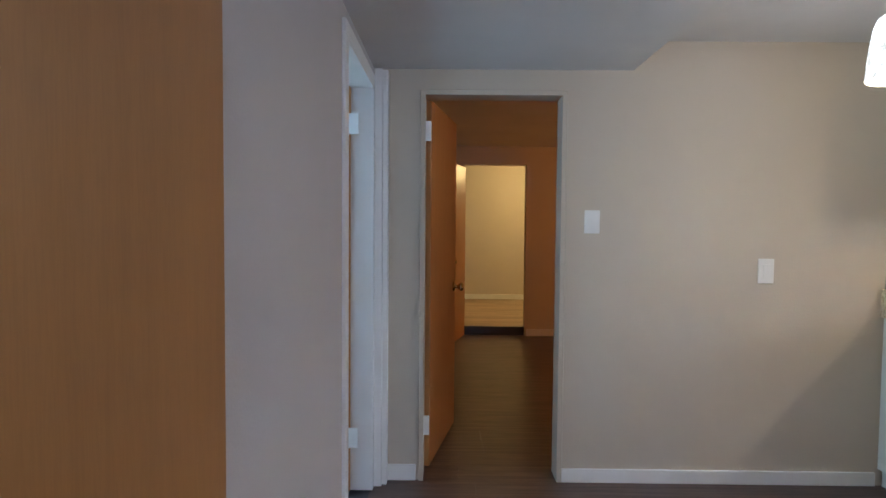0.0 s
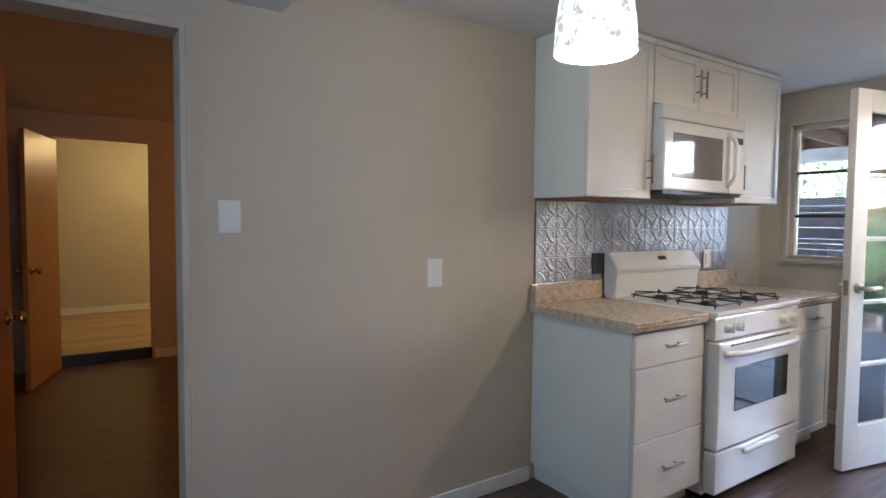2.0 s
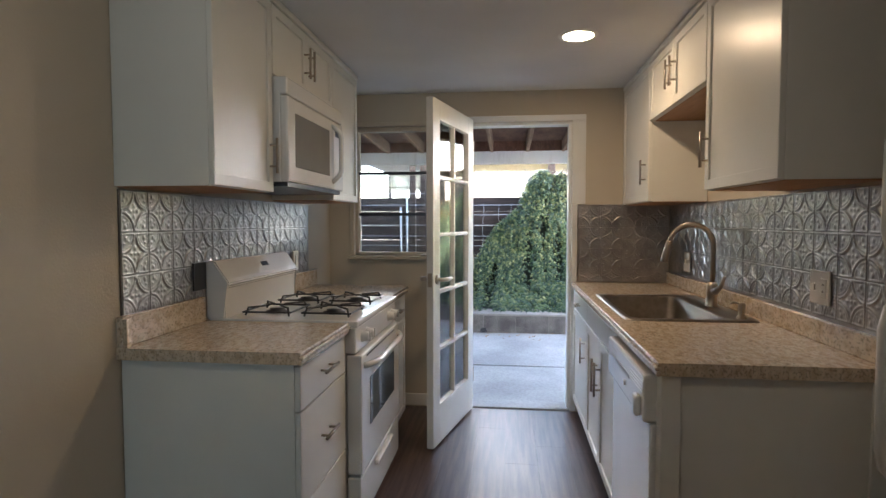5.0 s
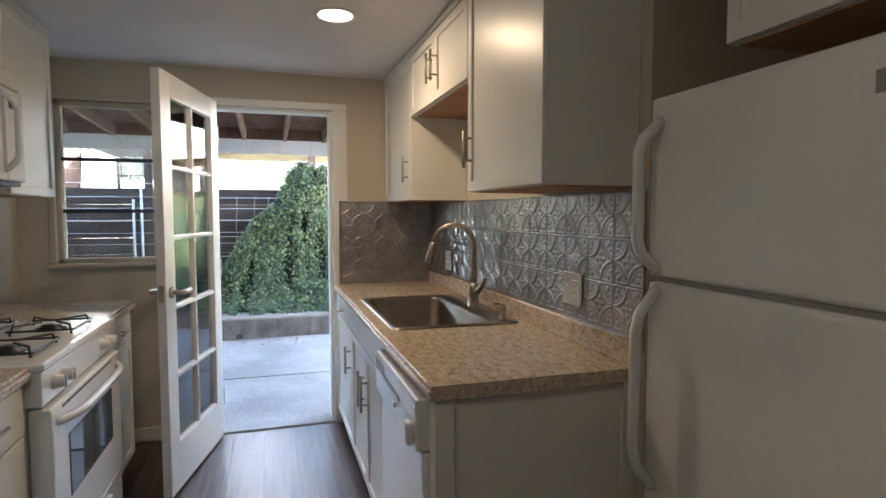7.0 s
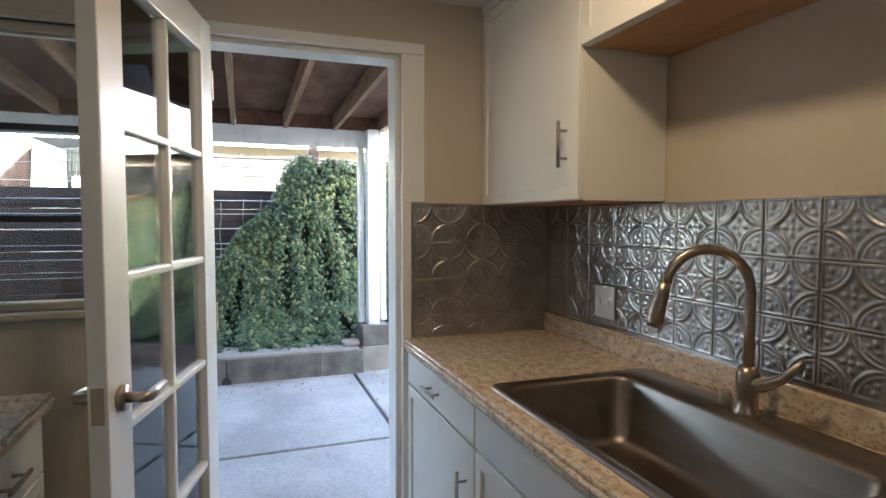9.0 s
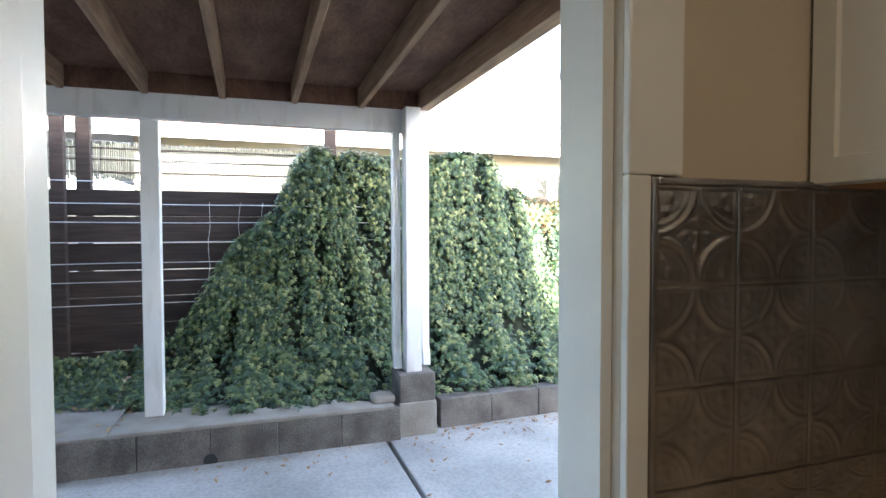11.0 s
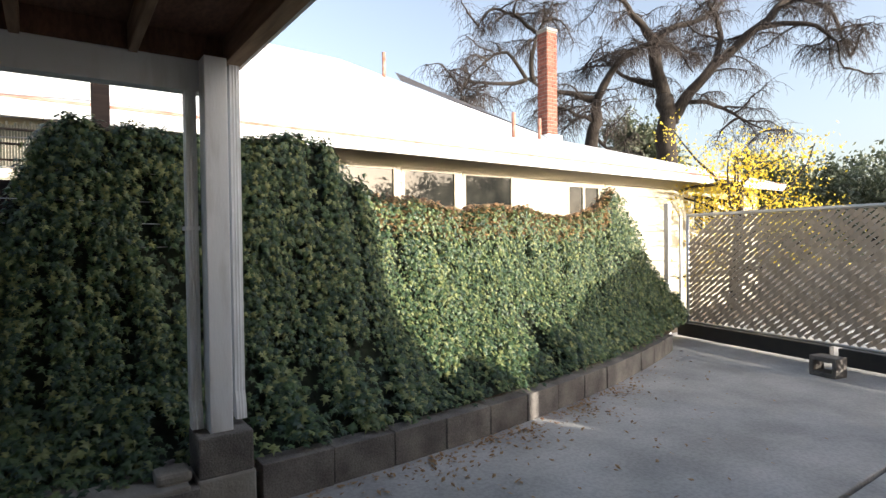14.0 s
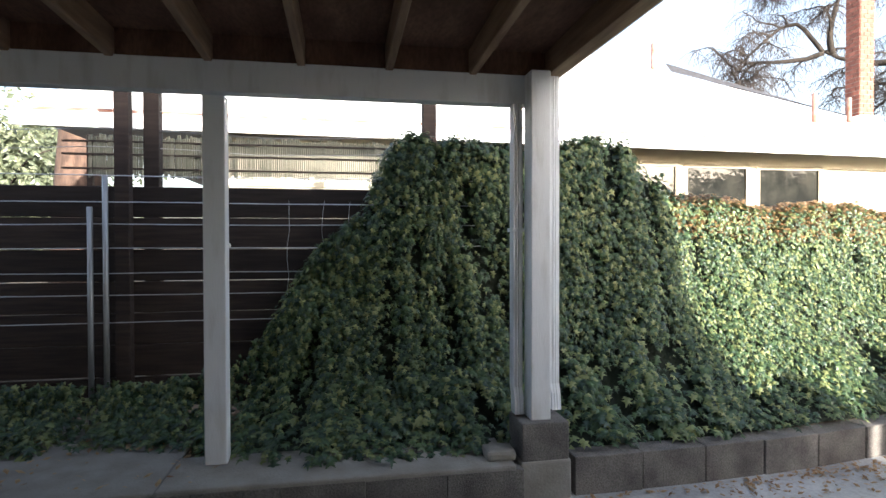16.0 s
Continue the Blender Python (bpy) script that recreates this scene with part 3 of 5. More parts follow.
for kx in (r0 + 0.10, r0 + 0.185, r1 - 0.185, r1 - 0.10):
    bm = bmesh.new()
    lathe([(0.0005, 0.034), (0.017, 0.034), (0.020, 0.030), (0.024, 0.004), (0.027, 0)], (0, 0), 20, bm)
    box(-0.004, 0.004, -0.02, 0.02, 0.030, 0.040, bm=bm, r=0.001)
    bmesh.ops.transform(bm, matrix=Matrix.Translation((kx, ry, 0.838)) @ Matrix.Rotation(math.pi / 2, 4, "X"), verts=bm.verts)
    part("knob", bm, M_APPL, rg, "white control knob", True)
dr = part("oven_door", box(r0 + 0.004, r1 - 0.004, ry - 0.022, 2.158, 0.258, 0.775, r=0.008), M_APPL, rg)
part("oven_window", box(2.375, 2.895, ry - 0.0245, ry - 0.02, 0.43, 0.645, r=0.002), M_OVENGLASS, dr, "dark oven glass")
part("vent_slot", boxes(*[(r0 + 0.10 + 0.045 * k, r0 + 0.135 + 0.045 * k, ry - 0.024, ry - 0.02, 0.752, 0.760) for k in range(13)]), M_DARK, dr)
bm = bowed((r0 + 0.05, ry - 0.02, 0.722), (r1 - 0.05, ry - 0.02, 0.722), (0, -0.045, 0.0), 0.014, 12)
part("handle", bm, M_APPL, dr, "white bowed oven handle", True)
dr = part("storage_drawer", box(r0 + 0.004, r1 - 0.004, ry - 0.018, 2.158, 0.045, 0.248, r=0.008), M_APPL, rg)
part("handle", box(r0 + 0.24, r1 - 0.24, ry - 0.040, ry - 0.017, 0.205, 0.228, r=0.007), M_APPL, dr)
bm = bmesh.new()
prof = [(2.775, 0.915), (2.775, 1.165), (2.735, 1.168), (2.675, 1.085), (2.668, 1.070), (2.685, 1.055), (2.690, 0.915)]
a = [bm.verts.new((r0 - 0.002, y, z)) for y, z in prof]
b = [bm.verts.new((r1 - 0.03, y, z)) for y, z in prof]
for k in range(len(prof)):
    bm.faces.new((a[k], a[(k + 1) % len(prof)], b[(k + 1) % len(prof)], b[k]))
bm.faces.new(a)
bm.faces.new(b[::-1])
bmesh.ops.bevel(bm, geom=bm.edges[:], offset=0.006, segments=2, affect="EDGES")
bg = part("backguard", bm, M_APPL, rg, "sloped white backguard")
bm = box(-0.035, 0.035, -0.012, 0.012, -0.001, 0.002)
bmesh.ops.transform(bm, matrix=Matrix.Translation((2.66, 2.7055, 1.128)) @ Matrix.Rotation(math.radians(54), 4, "X"), verts=bm.verts)
part("display", bm, M_DARK, bg, "small dark clock display")
for ky in range(2):
    for kx in range(2):
        cx, cy = r0 + 0.20 + 0.385 * kx, 2.27 + 0.27 * ky
        b_ = part("burner", lathe([(0.052, 0.922), (0.052, 0.930), (0.034, 0.934), (0.034, 0.941), (0.0005, 0.942)], (cx, cy), 24), M_DARK, rg, "black burner cap", True)
        bm = bmesh.new()
        s, zt = 0.118, 0.956
        for k in range(4):
            an = math.pi / 2 * k + math.pi / 4
            tube([(cx + 1.36 * s * math.cos(an), cy + 1.2 * s * math.sin(an), 0.922), (cx + 1.22 * s * math.cos(an), cy + 1.1 * s * math.sin(an), zt), (cx + 0.3 * s * math.cos(an), cy + 0.3 * s * math.sin(an), zt)], 0.0045, 6, bm)
        for q in ((-1, -1, 1, -1), (1, -1, 1, 1), (1, 1, -1, 1), (-1, 1, -1, -1)):
            tube([(cx + q[0] * s, cy + q[1] * s * .92, 0.938), (cx + q[2] * s, cy + q[3] * s * .92, 0.938)], 0.0045, 6, bm)
        part("grate", bm, M_BLACK, rg, "black iron burner grate")

# over-range microwave
mw = thing("microwave", "white over-the-range microwave with glass door", "microwave", "", (2.54, 2.58, 1.49))
m0, m1, my = 2.163, 2.925, 2.375
part("body", box(m0, m1, my + 0.03, 2.78, 1.50, 1.925, r=0.004), M_APPL, mw)
part("vent_panel", box(m0, m1, my, my + 0.04, 1.855, 1.925, r=0.008), M_APPL, mw)
dr = part("door", box(m0, m1 - 0.16, my - 0.004, my + 0.035, 1.50, 1.850, r=0.010), M_APPL, mw)
part("door_glass", box(m0 + 0.075, m1 - 0.235, my - 0.006, my, 1.565, 1.790, r=0.003), M_MWGLASS, dr, "reflective grey glass")
part("handle", bowed((m1 - 0.185, my, 1.54), (m1 - 0.185, my, 1.82), (0, -0.05, 0), 0.012, 10), M_APPL, dr, "", True)
part("keypad", box(m1 - 0.157, m1, my - 0.002, my + 0.035, 1.50, 1.850, r=0.008), M_APPL, mw)
part("display", box(m1 - 0.13, m1 - 0.03, my - 0.004, my, 1.775, 1.81), M_DARK, mw)
part("grease_filter", boxes((m0 + 0.02, m1 - 0.02, my + 0.01, 2.76, 1.482, 1.502)), M_DARK, mw, "dark underside with filter")

# north wall cabinets
yu = 2.449
def wall_cabinet(name, x0, x1, z0, z1, ywall, yfront, out, doors, label, group, pulls):
    c = thing(name, label, "cabinet", group, ((x0 + x1) / 2, (ywall + yfront) / 2, z0))
    part("body", box(x0 + 0.001, x1 - 0.001, *sorted((ywall, yfront)), z0 + 0.003, z1), M_CAB, c)
    part("underside", box(x0 + 0.012, x1 - 0.012, *sorted((ywall, yfront - out * 0.012)), z0, z0 + 0.004), M_RAWWOOD, c, "bare orange wood underside")
    for (d0, d1), (px, pz) in zip(doors, pulls):
        f = front("door", c, d0, d1, z0 + 0.002, z1 - 0.03, yfront, out)
        bar_pull(f, (px, yfront + out * 0.019, pz), (0, 0, 1), (0, out, 0), 0.14)
    part("crown", box(x0, x1, *sorted((yfront, yfront + out * 0.026)), z1 - 0.028, z1, r=0.006), M_CAB, c, "thin crown strip")
    return c


zt = CEIL - 0.003
wall_cabinet("wall_cabinet", 1.685, 2.152, 1.452, zt, WN - 0.003, yu, -1, [(1.685, 2.152)], "tall white shaker wall cabinet beside the microwave", "north wall cabinets", [(2.118, 1.60)])
wall_cabinet("wall_cabinet", 2.155, 2.930, 1.930, zt, WN - 0.003, yu, -1, [(2.155, 2.542), (2.542, 2.930)], "short white two-door cabinet above the microwave", "north wall cabinets", [(2.515, 2.07), (2.57, 2.07)])
wall_cabinet("wall_cabinet", 2.933, 3.430, 1.452, zt, WN - 0.003, yu, -1, [(2.933, 3.430)], "white shaker wall cabinet near the window", "north wall cabinets", [(2.975, 1.60)])

# sink side
yc = 1.010                                         # carcass front of the sink side
c = thing("corner_base_cabinet", "white base cabinet with drawer by the garden door", "cabinet", "white base cabinets", (3.6, 0.70, 0))
part("body", boxes((3.255, 3.955, WS + .003, yc, 0.09, 0.872), (3.255, 3.955, WS + .003, yc - 0.06, 0, 0.09)), M_CAB, c)
f = front("drawer", c, 3.255, 3.93, 0.745, 0.866, yc, 1, False)
bar_pull(f, (3.60, yc + 0.019, 0.805), (1, 0, 0), (0, 1, 0), 0.13)
f = front("door", c, 3.255, 3.93, 0.095, 0.740, yc, 1)
bar_pull(f, (3.315, yc + 0.019, 0.575), (0, 0, 1), (0, 1, 0), 0.15)
c = thing("sink_cabinet", "white two-door sink base cabinet", "cabinet", "white base cabinets", (2.8, 0.70, 0))
part("body", boxes((2.365, 3.252, WS + .003, yc, 0.09, 0.70), (2.365, 3.252, WS + .003, yc - 0.06, 0, 0.09), (2.365, 3.252, yc - 0.02, yc, 0.70, 0.872)), M_CAB, c)
front("false_front", c, 2.365, 3.252, 0.745, 0.866, yc, 1, False)
for d0, d1, px in ((2.365, 2.808, 2.765), (2.808, 3.252, 2.852)):
    f = front("door", c, d0, d1, 0.095, 0.740, yc, 1)
    bar_pull(f, (px, yc + 0.019, 0.555), (0, 0, 1), (0, 1, 0), 0.17)
dw = thing("dishwasher", "white built-in dishwasher under the counter", "dishwasher", "", (2.05, 0.70, 0))
part("body", boxes((1.745, 2.362, WS + .003, yc - 0.005, 0.02, 0.868)), M_APPL, dw)
part("door", box(1.748, 2.360, yc - 0.005, yc + 0.030, 0.115, 0.70, r=0.006), M_APPL, dw)
cp = part("control_panel", box(1.745, 2.362, yc - 0.005, yc + 0.052, 0.705, 0.858, r=0.010), M_APPL, dw)
part("vent", boxes(*[(2.19, 2.345, yc + 0.050, yc + 0.054, 0.795 + 0.011 * k, 0.800 + 0.011 * k) for k in range(4)]), M_DIM, cp, "slatted vent")
part("louvre", boxes(*[(1.752, 1.93, yc + 0.050, yc + 0.0535, 0.795 + 0.011 * k, 0.801 + 0.011 * k) for k in range(4)]), M_APPL, cp)
part("inset", box(1.95, 2.18, yc + 0.050, yc + 0.054, 0.788, 0.806, r=0.002), M_DIM, cp, "shallow grey label strip")
part("latch", box(1.772, 1.822, yc + 0.05, yc + 0.074, 0.715, 0.785, r=0.012), M_APPL, cp, "white latch handle")
part("button", box(2.005, 2.03, yc + 0.05, yc + 0.060, 0.750, 0.768, r=0.004), M_APPL, cp)
part("kick_plate", box(1.75, 2.36, yc - 0.06, yc - 0.03, 0.0, 0.11), M_DIM, dw)
c = thing("end_panel", "white framed panel closing the counter's end", "panel", "", (1.72, 0.70, 0))
part("board", box(1.700, 1.742, WS + .003, yc + 0.012, 0, 0.872), M_CAB, c)
for y0, y1 in ((yc - 0.045, yc + 0.012), (WS + .003, WS + 0.05)):
    part("stile", box(1.690, 1.701, y0, y1, 0, 0.872, r=0.002), M_CAB, c)

SX0, SX1, SY0, SY1 = 2.405, 3.262, 0.432, 0.985     # sink rim
YS = 1.030
t = counter("countertop", 1.678, 3.957, WS + 0.003, YS, 1, (SX0 + 0.02, SX1 - 0.02, SY0 + 0.02, SY1 - 0.02), "long speckled beige laminate countertop with inset sink")
part("back_lip", boxes((1.69, 3.957, WS + 0.002, WS + 0.024, 0.914, 0.992), r=0.004), M_COUNTER, t)


def rounded(x0, x1, y0, y1, r, n=5):
    pts = []
    for cx, cy, a0 in ((x1 - r, y1 - r, 0), (x0 + r, y1 - r, 90), (x0 + r, y0 + r, 180), (x1 - r, y0 + r, 270)):
        for k in range(n + 1):
            a = radians(a0 + 90 * k / n)
            pts.append((cx + r * math.cos(a), cy + r * math.sin(a)))
    return pts


sk = thing("kitchen_sink", "stainless steel drop-in single-bowl sink", "sink", "", ((SX0 + SX1) / 2, (SY0 + SY1) / 2, 0.72))
bm = bmesh.new()
loops = [(rounded(SX0, SX1, SY0, SY1, 0.03), 0.9145), (rounded(SX0 + 0.004, SX1 - 0.004, SY0 + 0.004, SY1 - 0.004, 0.03), 0.9215),
         (rounded(SX0 + 0.040, SX1 - 0.040, SY0 + 0.115, SY1 - 0.030, 0.055), 0.9205), (rounded(SX0 + 0.048, SX1 - 0.048, SY0 + 0.122, SY1 - 0.038, 0.052), 0.908),
         (rounded(SX0 + 0.058, SX1 - 0.058, SY0 + 0.132, SY1 - 0.048, 0.052), 0.745), (rounded(SX0 + 0.085, SX1 - 0.085, SY0 + 0.16, SY1 - 0.075, 0.05), 0.722),
         (rounded(SX0 + 0.38, SX1 - 0.38, SY0 + 0.28, SY1 - 0.19, 0.04), 0.718)]
rings = [[bm.verts.new((x, y, z)) for x, y in pts] for pts, z in loops]
for a, b in zip(rings, rings[1:]):
    for k in range(len(a)):
        bm.faces.new((a[k], a[(k + 1) % len(a)], b[(k + 1) % len(a)], b[k]))
bm.faces.new(rings[-1])
part("bowl", bm, M_STEEL, sk, "", True)
part("drain", lathe([(0.045, 0.7205), (0.043, 0.723), (0.03, 0.7195), (0.0005, 0.719)], (2.835, 0.74), 20), M_CHROME, sk, "round chrome drain", True)

fx, fy, fz = 2.828, 0.490, 0.9215
fa = thing("faucet", "brushed nickel pull-down gooseneck kitchen faucet", "faucet", "", (fx, fy, fz))
part("base", lathe([(0.031, fz), (0.031, fz + 0.008), (0.026, fz + 0.014), (0.024, fz + 0.045), (0.027, fz + 0.06), (0.027, fz + 0.10), (0.020, fz + 0.118), (0.0005, fz + 0.119)], (fx, fy), 24), M_NICKEL, fa, "", True)
pts = [(fx, fy, fz + 0.10), (fx, fy, fz + 0.20), (fx, fy, fz + 0.30)]
R = 0.10
dx_, dy_ = 0.42, 0.907
for k in range(1, 13):
    a = math.pi * k / 12 * 0.97
    pts.append((fx + dx_ * R * (1 - math.cos(a)), fy + dy_ * R * (1 - math.cos(a)), fz + 0.30 + R * math.sin(a)))
part("neck", tube(pts, 0.0125, 14), M_NICKEL, fa, "arched spout", True)
ex, ey, ez = pts[-1]
part("spray_head", tube([(ex, ey, ez + 0.008), (ex + 0.003, ey + 0.006, ez - 0.02), (ex + 0.010, ey + 0.02, ez - 0.085), (ex + 0.012, ey + 0.024, ez - 0.10)], [0.015, 0.0165, 0.020, 0.018], 14), M_NICKEL, fa, "", True)
part("lever", tube([(fx, fy, fz + 0.08), (fx - 0.035, fy - 0.004, fz + 0.078), (fx - 0.085, fy - 0.008, fz + 0.105), (fx - 0.130, fy - 0.01, fz + 0.155)], [0.020, 0.017, 0.011, 0.007], 12), M_NICKEL, fa, "curved lever", True)
part("air_gap", lathe([(0.016, fz), (0.016, fz + 0.03), (0.012, fz + 0.036), (0.0005, fz + 0.037)], (fx + 0.075, fy - 0.01), 16), M_NICKEL, fa, "", True)
so = thing("soap_dispenser", "brushed nickel soap pump on the sink deck", "dispenser", "", (2.475, 0.49, fz))
part("pump", lathe([(0.021, fz), (0.021, fz + 0.006), (0.013, fz + 0.012), (0.015, fz + 0.04), (0.015, fz + 0.062), (0.009, fz + 0.07), (0.0005, fz + 0.071)], (2.475, 0.49), 18), M_NICKEL, so, "", True)
part("spout", tube([(2.475, 0.49, fz + 0.064), (2.475, 0.525, fz + 0.070), (2.475, 0.535, fz + 0.062)], 0.005, 8), M_NICKEL, so, "", True)

yr = 0.683
wall_cabinet("wall_cabinet", 3.250, 3.957, 1.447, zt, WS + 0.003, yr, 1, [(3.250, 3.957)], "white shaker wall cabinet by the garden door", "sink side wall cabinets", [(3.315, 1.62)])
wall_cabinet("wall_cabinet", 2.335, 3.247, 1.895, zt, WS + 0.003, yr, 1, [(2.335, 2.791), (2.791, 3.247)], "short white two-door cabinet above the sink", "sink side wall cabinets", [(2.755, 2.05), (2.827, 2.05)])
wall_cabinet("wall_cabinet", 1.705, 2.332, 1.457, zt, WS + 0.003, yr, 1, [(1.705, 2.332)], "tall white shaker wall cabinet beside the refrigerator", "sink side wall cabinets", [(2.290, 1.62)])
wall_cabinet("wall_cabinet", 0.715, 1.395, 1.785, zt, -0.20, 0.35, 1, [(0.715, 1.055), (1.055, 1.395)], "white cabinet above the refrigerator", "sink side wall cabinets", [(1.02, 1.9), (1.09, 1.9)])

# refrigerator in its alcove
q0, q1, qy = 0.825, 1.585, 0.405
fr = thing("refrigerator", "white top-freezer refrigerator with pebbled doors", "refrigerator", "", (1.2, 0.05, 0))
part("body", box(q0 + 0.005, q1 - 0.005, -0.28, qy - 0.045, 0.03, 1.675, r=0.006), M_FRIDGE, fr)
fd = part("freezer_door", box(q0, q1, qy - 0.04, qy + 0.03, 1.205, 1.69, r=0.014, seg=3), M_FRIDGE, fr)
part("handle", bowed((q1 - 0.045, qy + 0.025, 1.225), (q1 - 0.045, qy + 0.025, 1.62), (0, 0.072, 0), 0.016, 12), M_APPL, fd, "white bowed handle", True)
part("badge", box(q0 + 0.055, q0 + 0.155, qy + 0.029, qy + 0.033, 1.585, 1.625, r=0.001), M_DIM, fd, "small grey badge")
fd = part("fridge_door", box(q0, q1, qy - 0.04, qy + 0.03, 0.09, 1.190, r=0.014, seg=3), M_FRIDGE, fr)
part("handle", bowed((q1 - 0.045, qy + 0.025, 0.62), (q1 - 0.045, qy + 0.025, 1.17), (0, 0.072, 0), 0.016, 12), M_APPL, fd, "white bowed handle", True)
part("gasket", box(q0 + 0.01, q1 - 0.01, qy - 0.05, qy + 0.012, 1.189, 1.206), M_DIM, fr, "grey gasket gap")
part("grille", box(q0 + 0.01, q1 - 0.01, qy - 0.05, qy - 0.01, 0.0, 0.085), M_DIM, fr)

# plates on the walls
def plate(name, x, z, y, out, w, h, label, parts):
    p = thing(name, label, "wall plate", "", (x, y, z))
    part("plate", box(x - w / 2, x + w / 2, *sorted((y, y + out * 0.006)), z - h / 2, z + h / 2, r=0.0025), M_PLATE, p)
    for nm, dx, dz, pw, ph, m in parts:
        part(nm, box(x + dx - pw / 2, x + dx + pw / 2, *sorted((y + out * 0.004, y + out * 0.010)), z + dz - ph / 2, z + dz + ph / 2, r=0.0012), m, p)


plate("light_switch", 0.207, 1.345, WN, -1, 0.078, 0.118, "white toggle light switch plate", [("toggle", 0, 0, 0.010, 0.022, M_PLATE)])
plate("blank_plate", 1.092, 1.103, WN, -1, 0.080, 0.126, "white rocker switch plate on the greige wall", [("rocker", 0, 0, 0.034, 0.068, M_PLATE)])
plate("wall_outlet", 2.058, 1.105, WS + 0.012, 1, 0.125, 0.118, "ivory outlet plate with switch on the tin backsplash", [("toggle", 0.03, 0, 0.010, 0.022, M_PLATE), ("receptacle", -0.03, 0, 0.034, 0.066, M_PLATE), ("slot", -0.03, 0.012, 0.014, 0.008, M_DARK), ("slot", -0.03, -0.012, 0.014, 0.008, M_DARK)])
plate("wall_outlet", 3.535, 1.09, WS + 0.012, 1, 0.115, 0.118, "ivory switch plate on the tin backsplash", [("toggle", 0.025, 0, 0.010, 0.022, M_PLATE), ("toggle", -0.025, 0, 0.010, 0.022, M_PLATE)])
plate("wall_outlet", 3.24, 1.10, WN - 0.012, -1, 0.078, 0.118, "white outlet plate above the range", [("receptacle", 0, 0, 0.034, 0.066, M_PLATE)])
p = thing("outlet_box", "open dark outlet recess in the backsplash", "outlet", "", (2.18, WN - 0.01, 1.12))
part("recess", box(2.125, 2.222, WN - 0.016, WN - 0.011, 1.05, 1.165, r=0.001), M_DARK, p)

# pendant and downlight
pd = thing("pendant_lamp", "lit mercury glass pendant lamp on a short stem", "lamp", "", (0.95, 1.76, CEIL))
part("shade", lathe([(0.1128, 1.807), (0.1147, 1.812), (0.1081, 1.902), (0.0968, 1.977), (0.0921, 1.972), (0.1109, 1.809)], (0.95, 1.76), 48), M_PENDANT, pd, "speckled mercury glass shade", True).visible_shadow = False
part("crown", lathe([(0.0968, 1.977), (0.0846, 2.007), (0.0423, 2.025), (0.0282, 2.028), (0.0273, 2.024), (0.0790, 2.002), (0.0921, 1.973)], (0.95, 1.76), 48), M_PENDANT, pd, "rounded crown of the shade", True)
part("cap", lathe([(0.0400, 2.026), (0.0400, 2.034), (0.0260, 2.042), (0.0260, 2.067), (0.0120, 2.074), (0.0005, 2.075)], (0.95, 1.76), 24), M_NICKEL, pd, "brushed metal cap", True)
part("stem", tube([(0.95, 1.76, 2.07), (0.95, 1.76, 2.235)], 0.006, 8), M_NICKEL, pd)
part("canopy", lathe([(0.0005, 2.218), (0.04, 2.222), (0.058, 2.240), (0.058, CEIL)], (0.95, 1.76), 24), M_NICKEL, pd, "", True)
dl = thing("downlight", "lit recessed ceiling downlight with white trim ring", "lamp", "", (2.82, 1.147, CEIL))
part("trim_ring", lathe([(0.072, CEIL - 0.004), (0.092, CEIL - 0.006), (0.096, CEIL)], (2.82, 1.147), 32), M_TRIM, dl, "", True)
part("lens", lathe([(0.073, CEIL - 0.0045), (0.0005, CEIL - 0.005)], (2.82, 1.147), 32), M_BULB, dl)

# garden door, standing open
hx, hy, ex, ey = 3.915, 1.750, 3.140, 1.930
ang, L = math.atan2(ey - hy, ex - hx), math.hypot(ex - hx, ey - hy)
m = Matrix.Translation((hx, hy, 0)) @ Matrix.Rotation(ang, 4, "Z")
gd = thing("french_door", "open white ten-light glazed garden door with lever handle", "door", "", (hx, hy, 0))


def in_door(bm):
    bmesh.ops.transform(bm, matrix=m, verts=bm.verts)
    return bm


Z0, Z1, ST, TR, BR, TH = 0.012, 2.045, 0.115, 0.115, 0.235, 0.021
cols = [(ST, L / 2 - 0.011), (L / 2 + 0.011, L - ST)]
h5 = (Z1 - TR - Z0 - BR - 4 * 0.022) / 5
rows = [(Z0 + BR + k * (h5 + 0.022), Z0 + BR + k * (h5 + 0.022) + h5) for k in range(5)]
part("stile", in_door(box(0, ST, -TH, TH, Z0, Z1, r=0.003)), M_TRIM, gd)
part("stile", in_door(box(L - ST, L, -TH, TH, Z0, Z1, r=0.003)), M_TRIM, gd)
part("top_rail", in_door(box(ST - .001, L - ST + .001, -TH, TH, Z1 - TR, Z1, r=0.003)), M_TRIM, gd)
part("bottom_rail", in_door(box(ST - .001, L - ST + .001, -TH, TH, Z0, Z0 + BR, r=0.003)), M_TRIM, gd)
part("muntin", in_door(box(L / 2 - 0.011, L / 2 + 0.011, -0.017, 0.017, Z0 + BR, Z1 - TR, r=0.005)), M_TRIM, gd)
for (z0, z1), (y0, y1) in zip(rows[:-1], rows[1:]):
    for c0, c1 in cols:
        part("muntin", in_door(box(c0 - .004, c1 + .004, -0.017, 0.017, z1, y0, r=0.005)), M_TRIM, gd)
for z0, z1 in rows:
    for c0, c1 in cols:
        part("pane", in_door(box(c0 - 0.003, c1 + 0.003, -0.002, 0.002, z0 - .003, z1 + .003)), M_GLASS, gd).visible_shadow = False
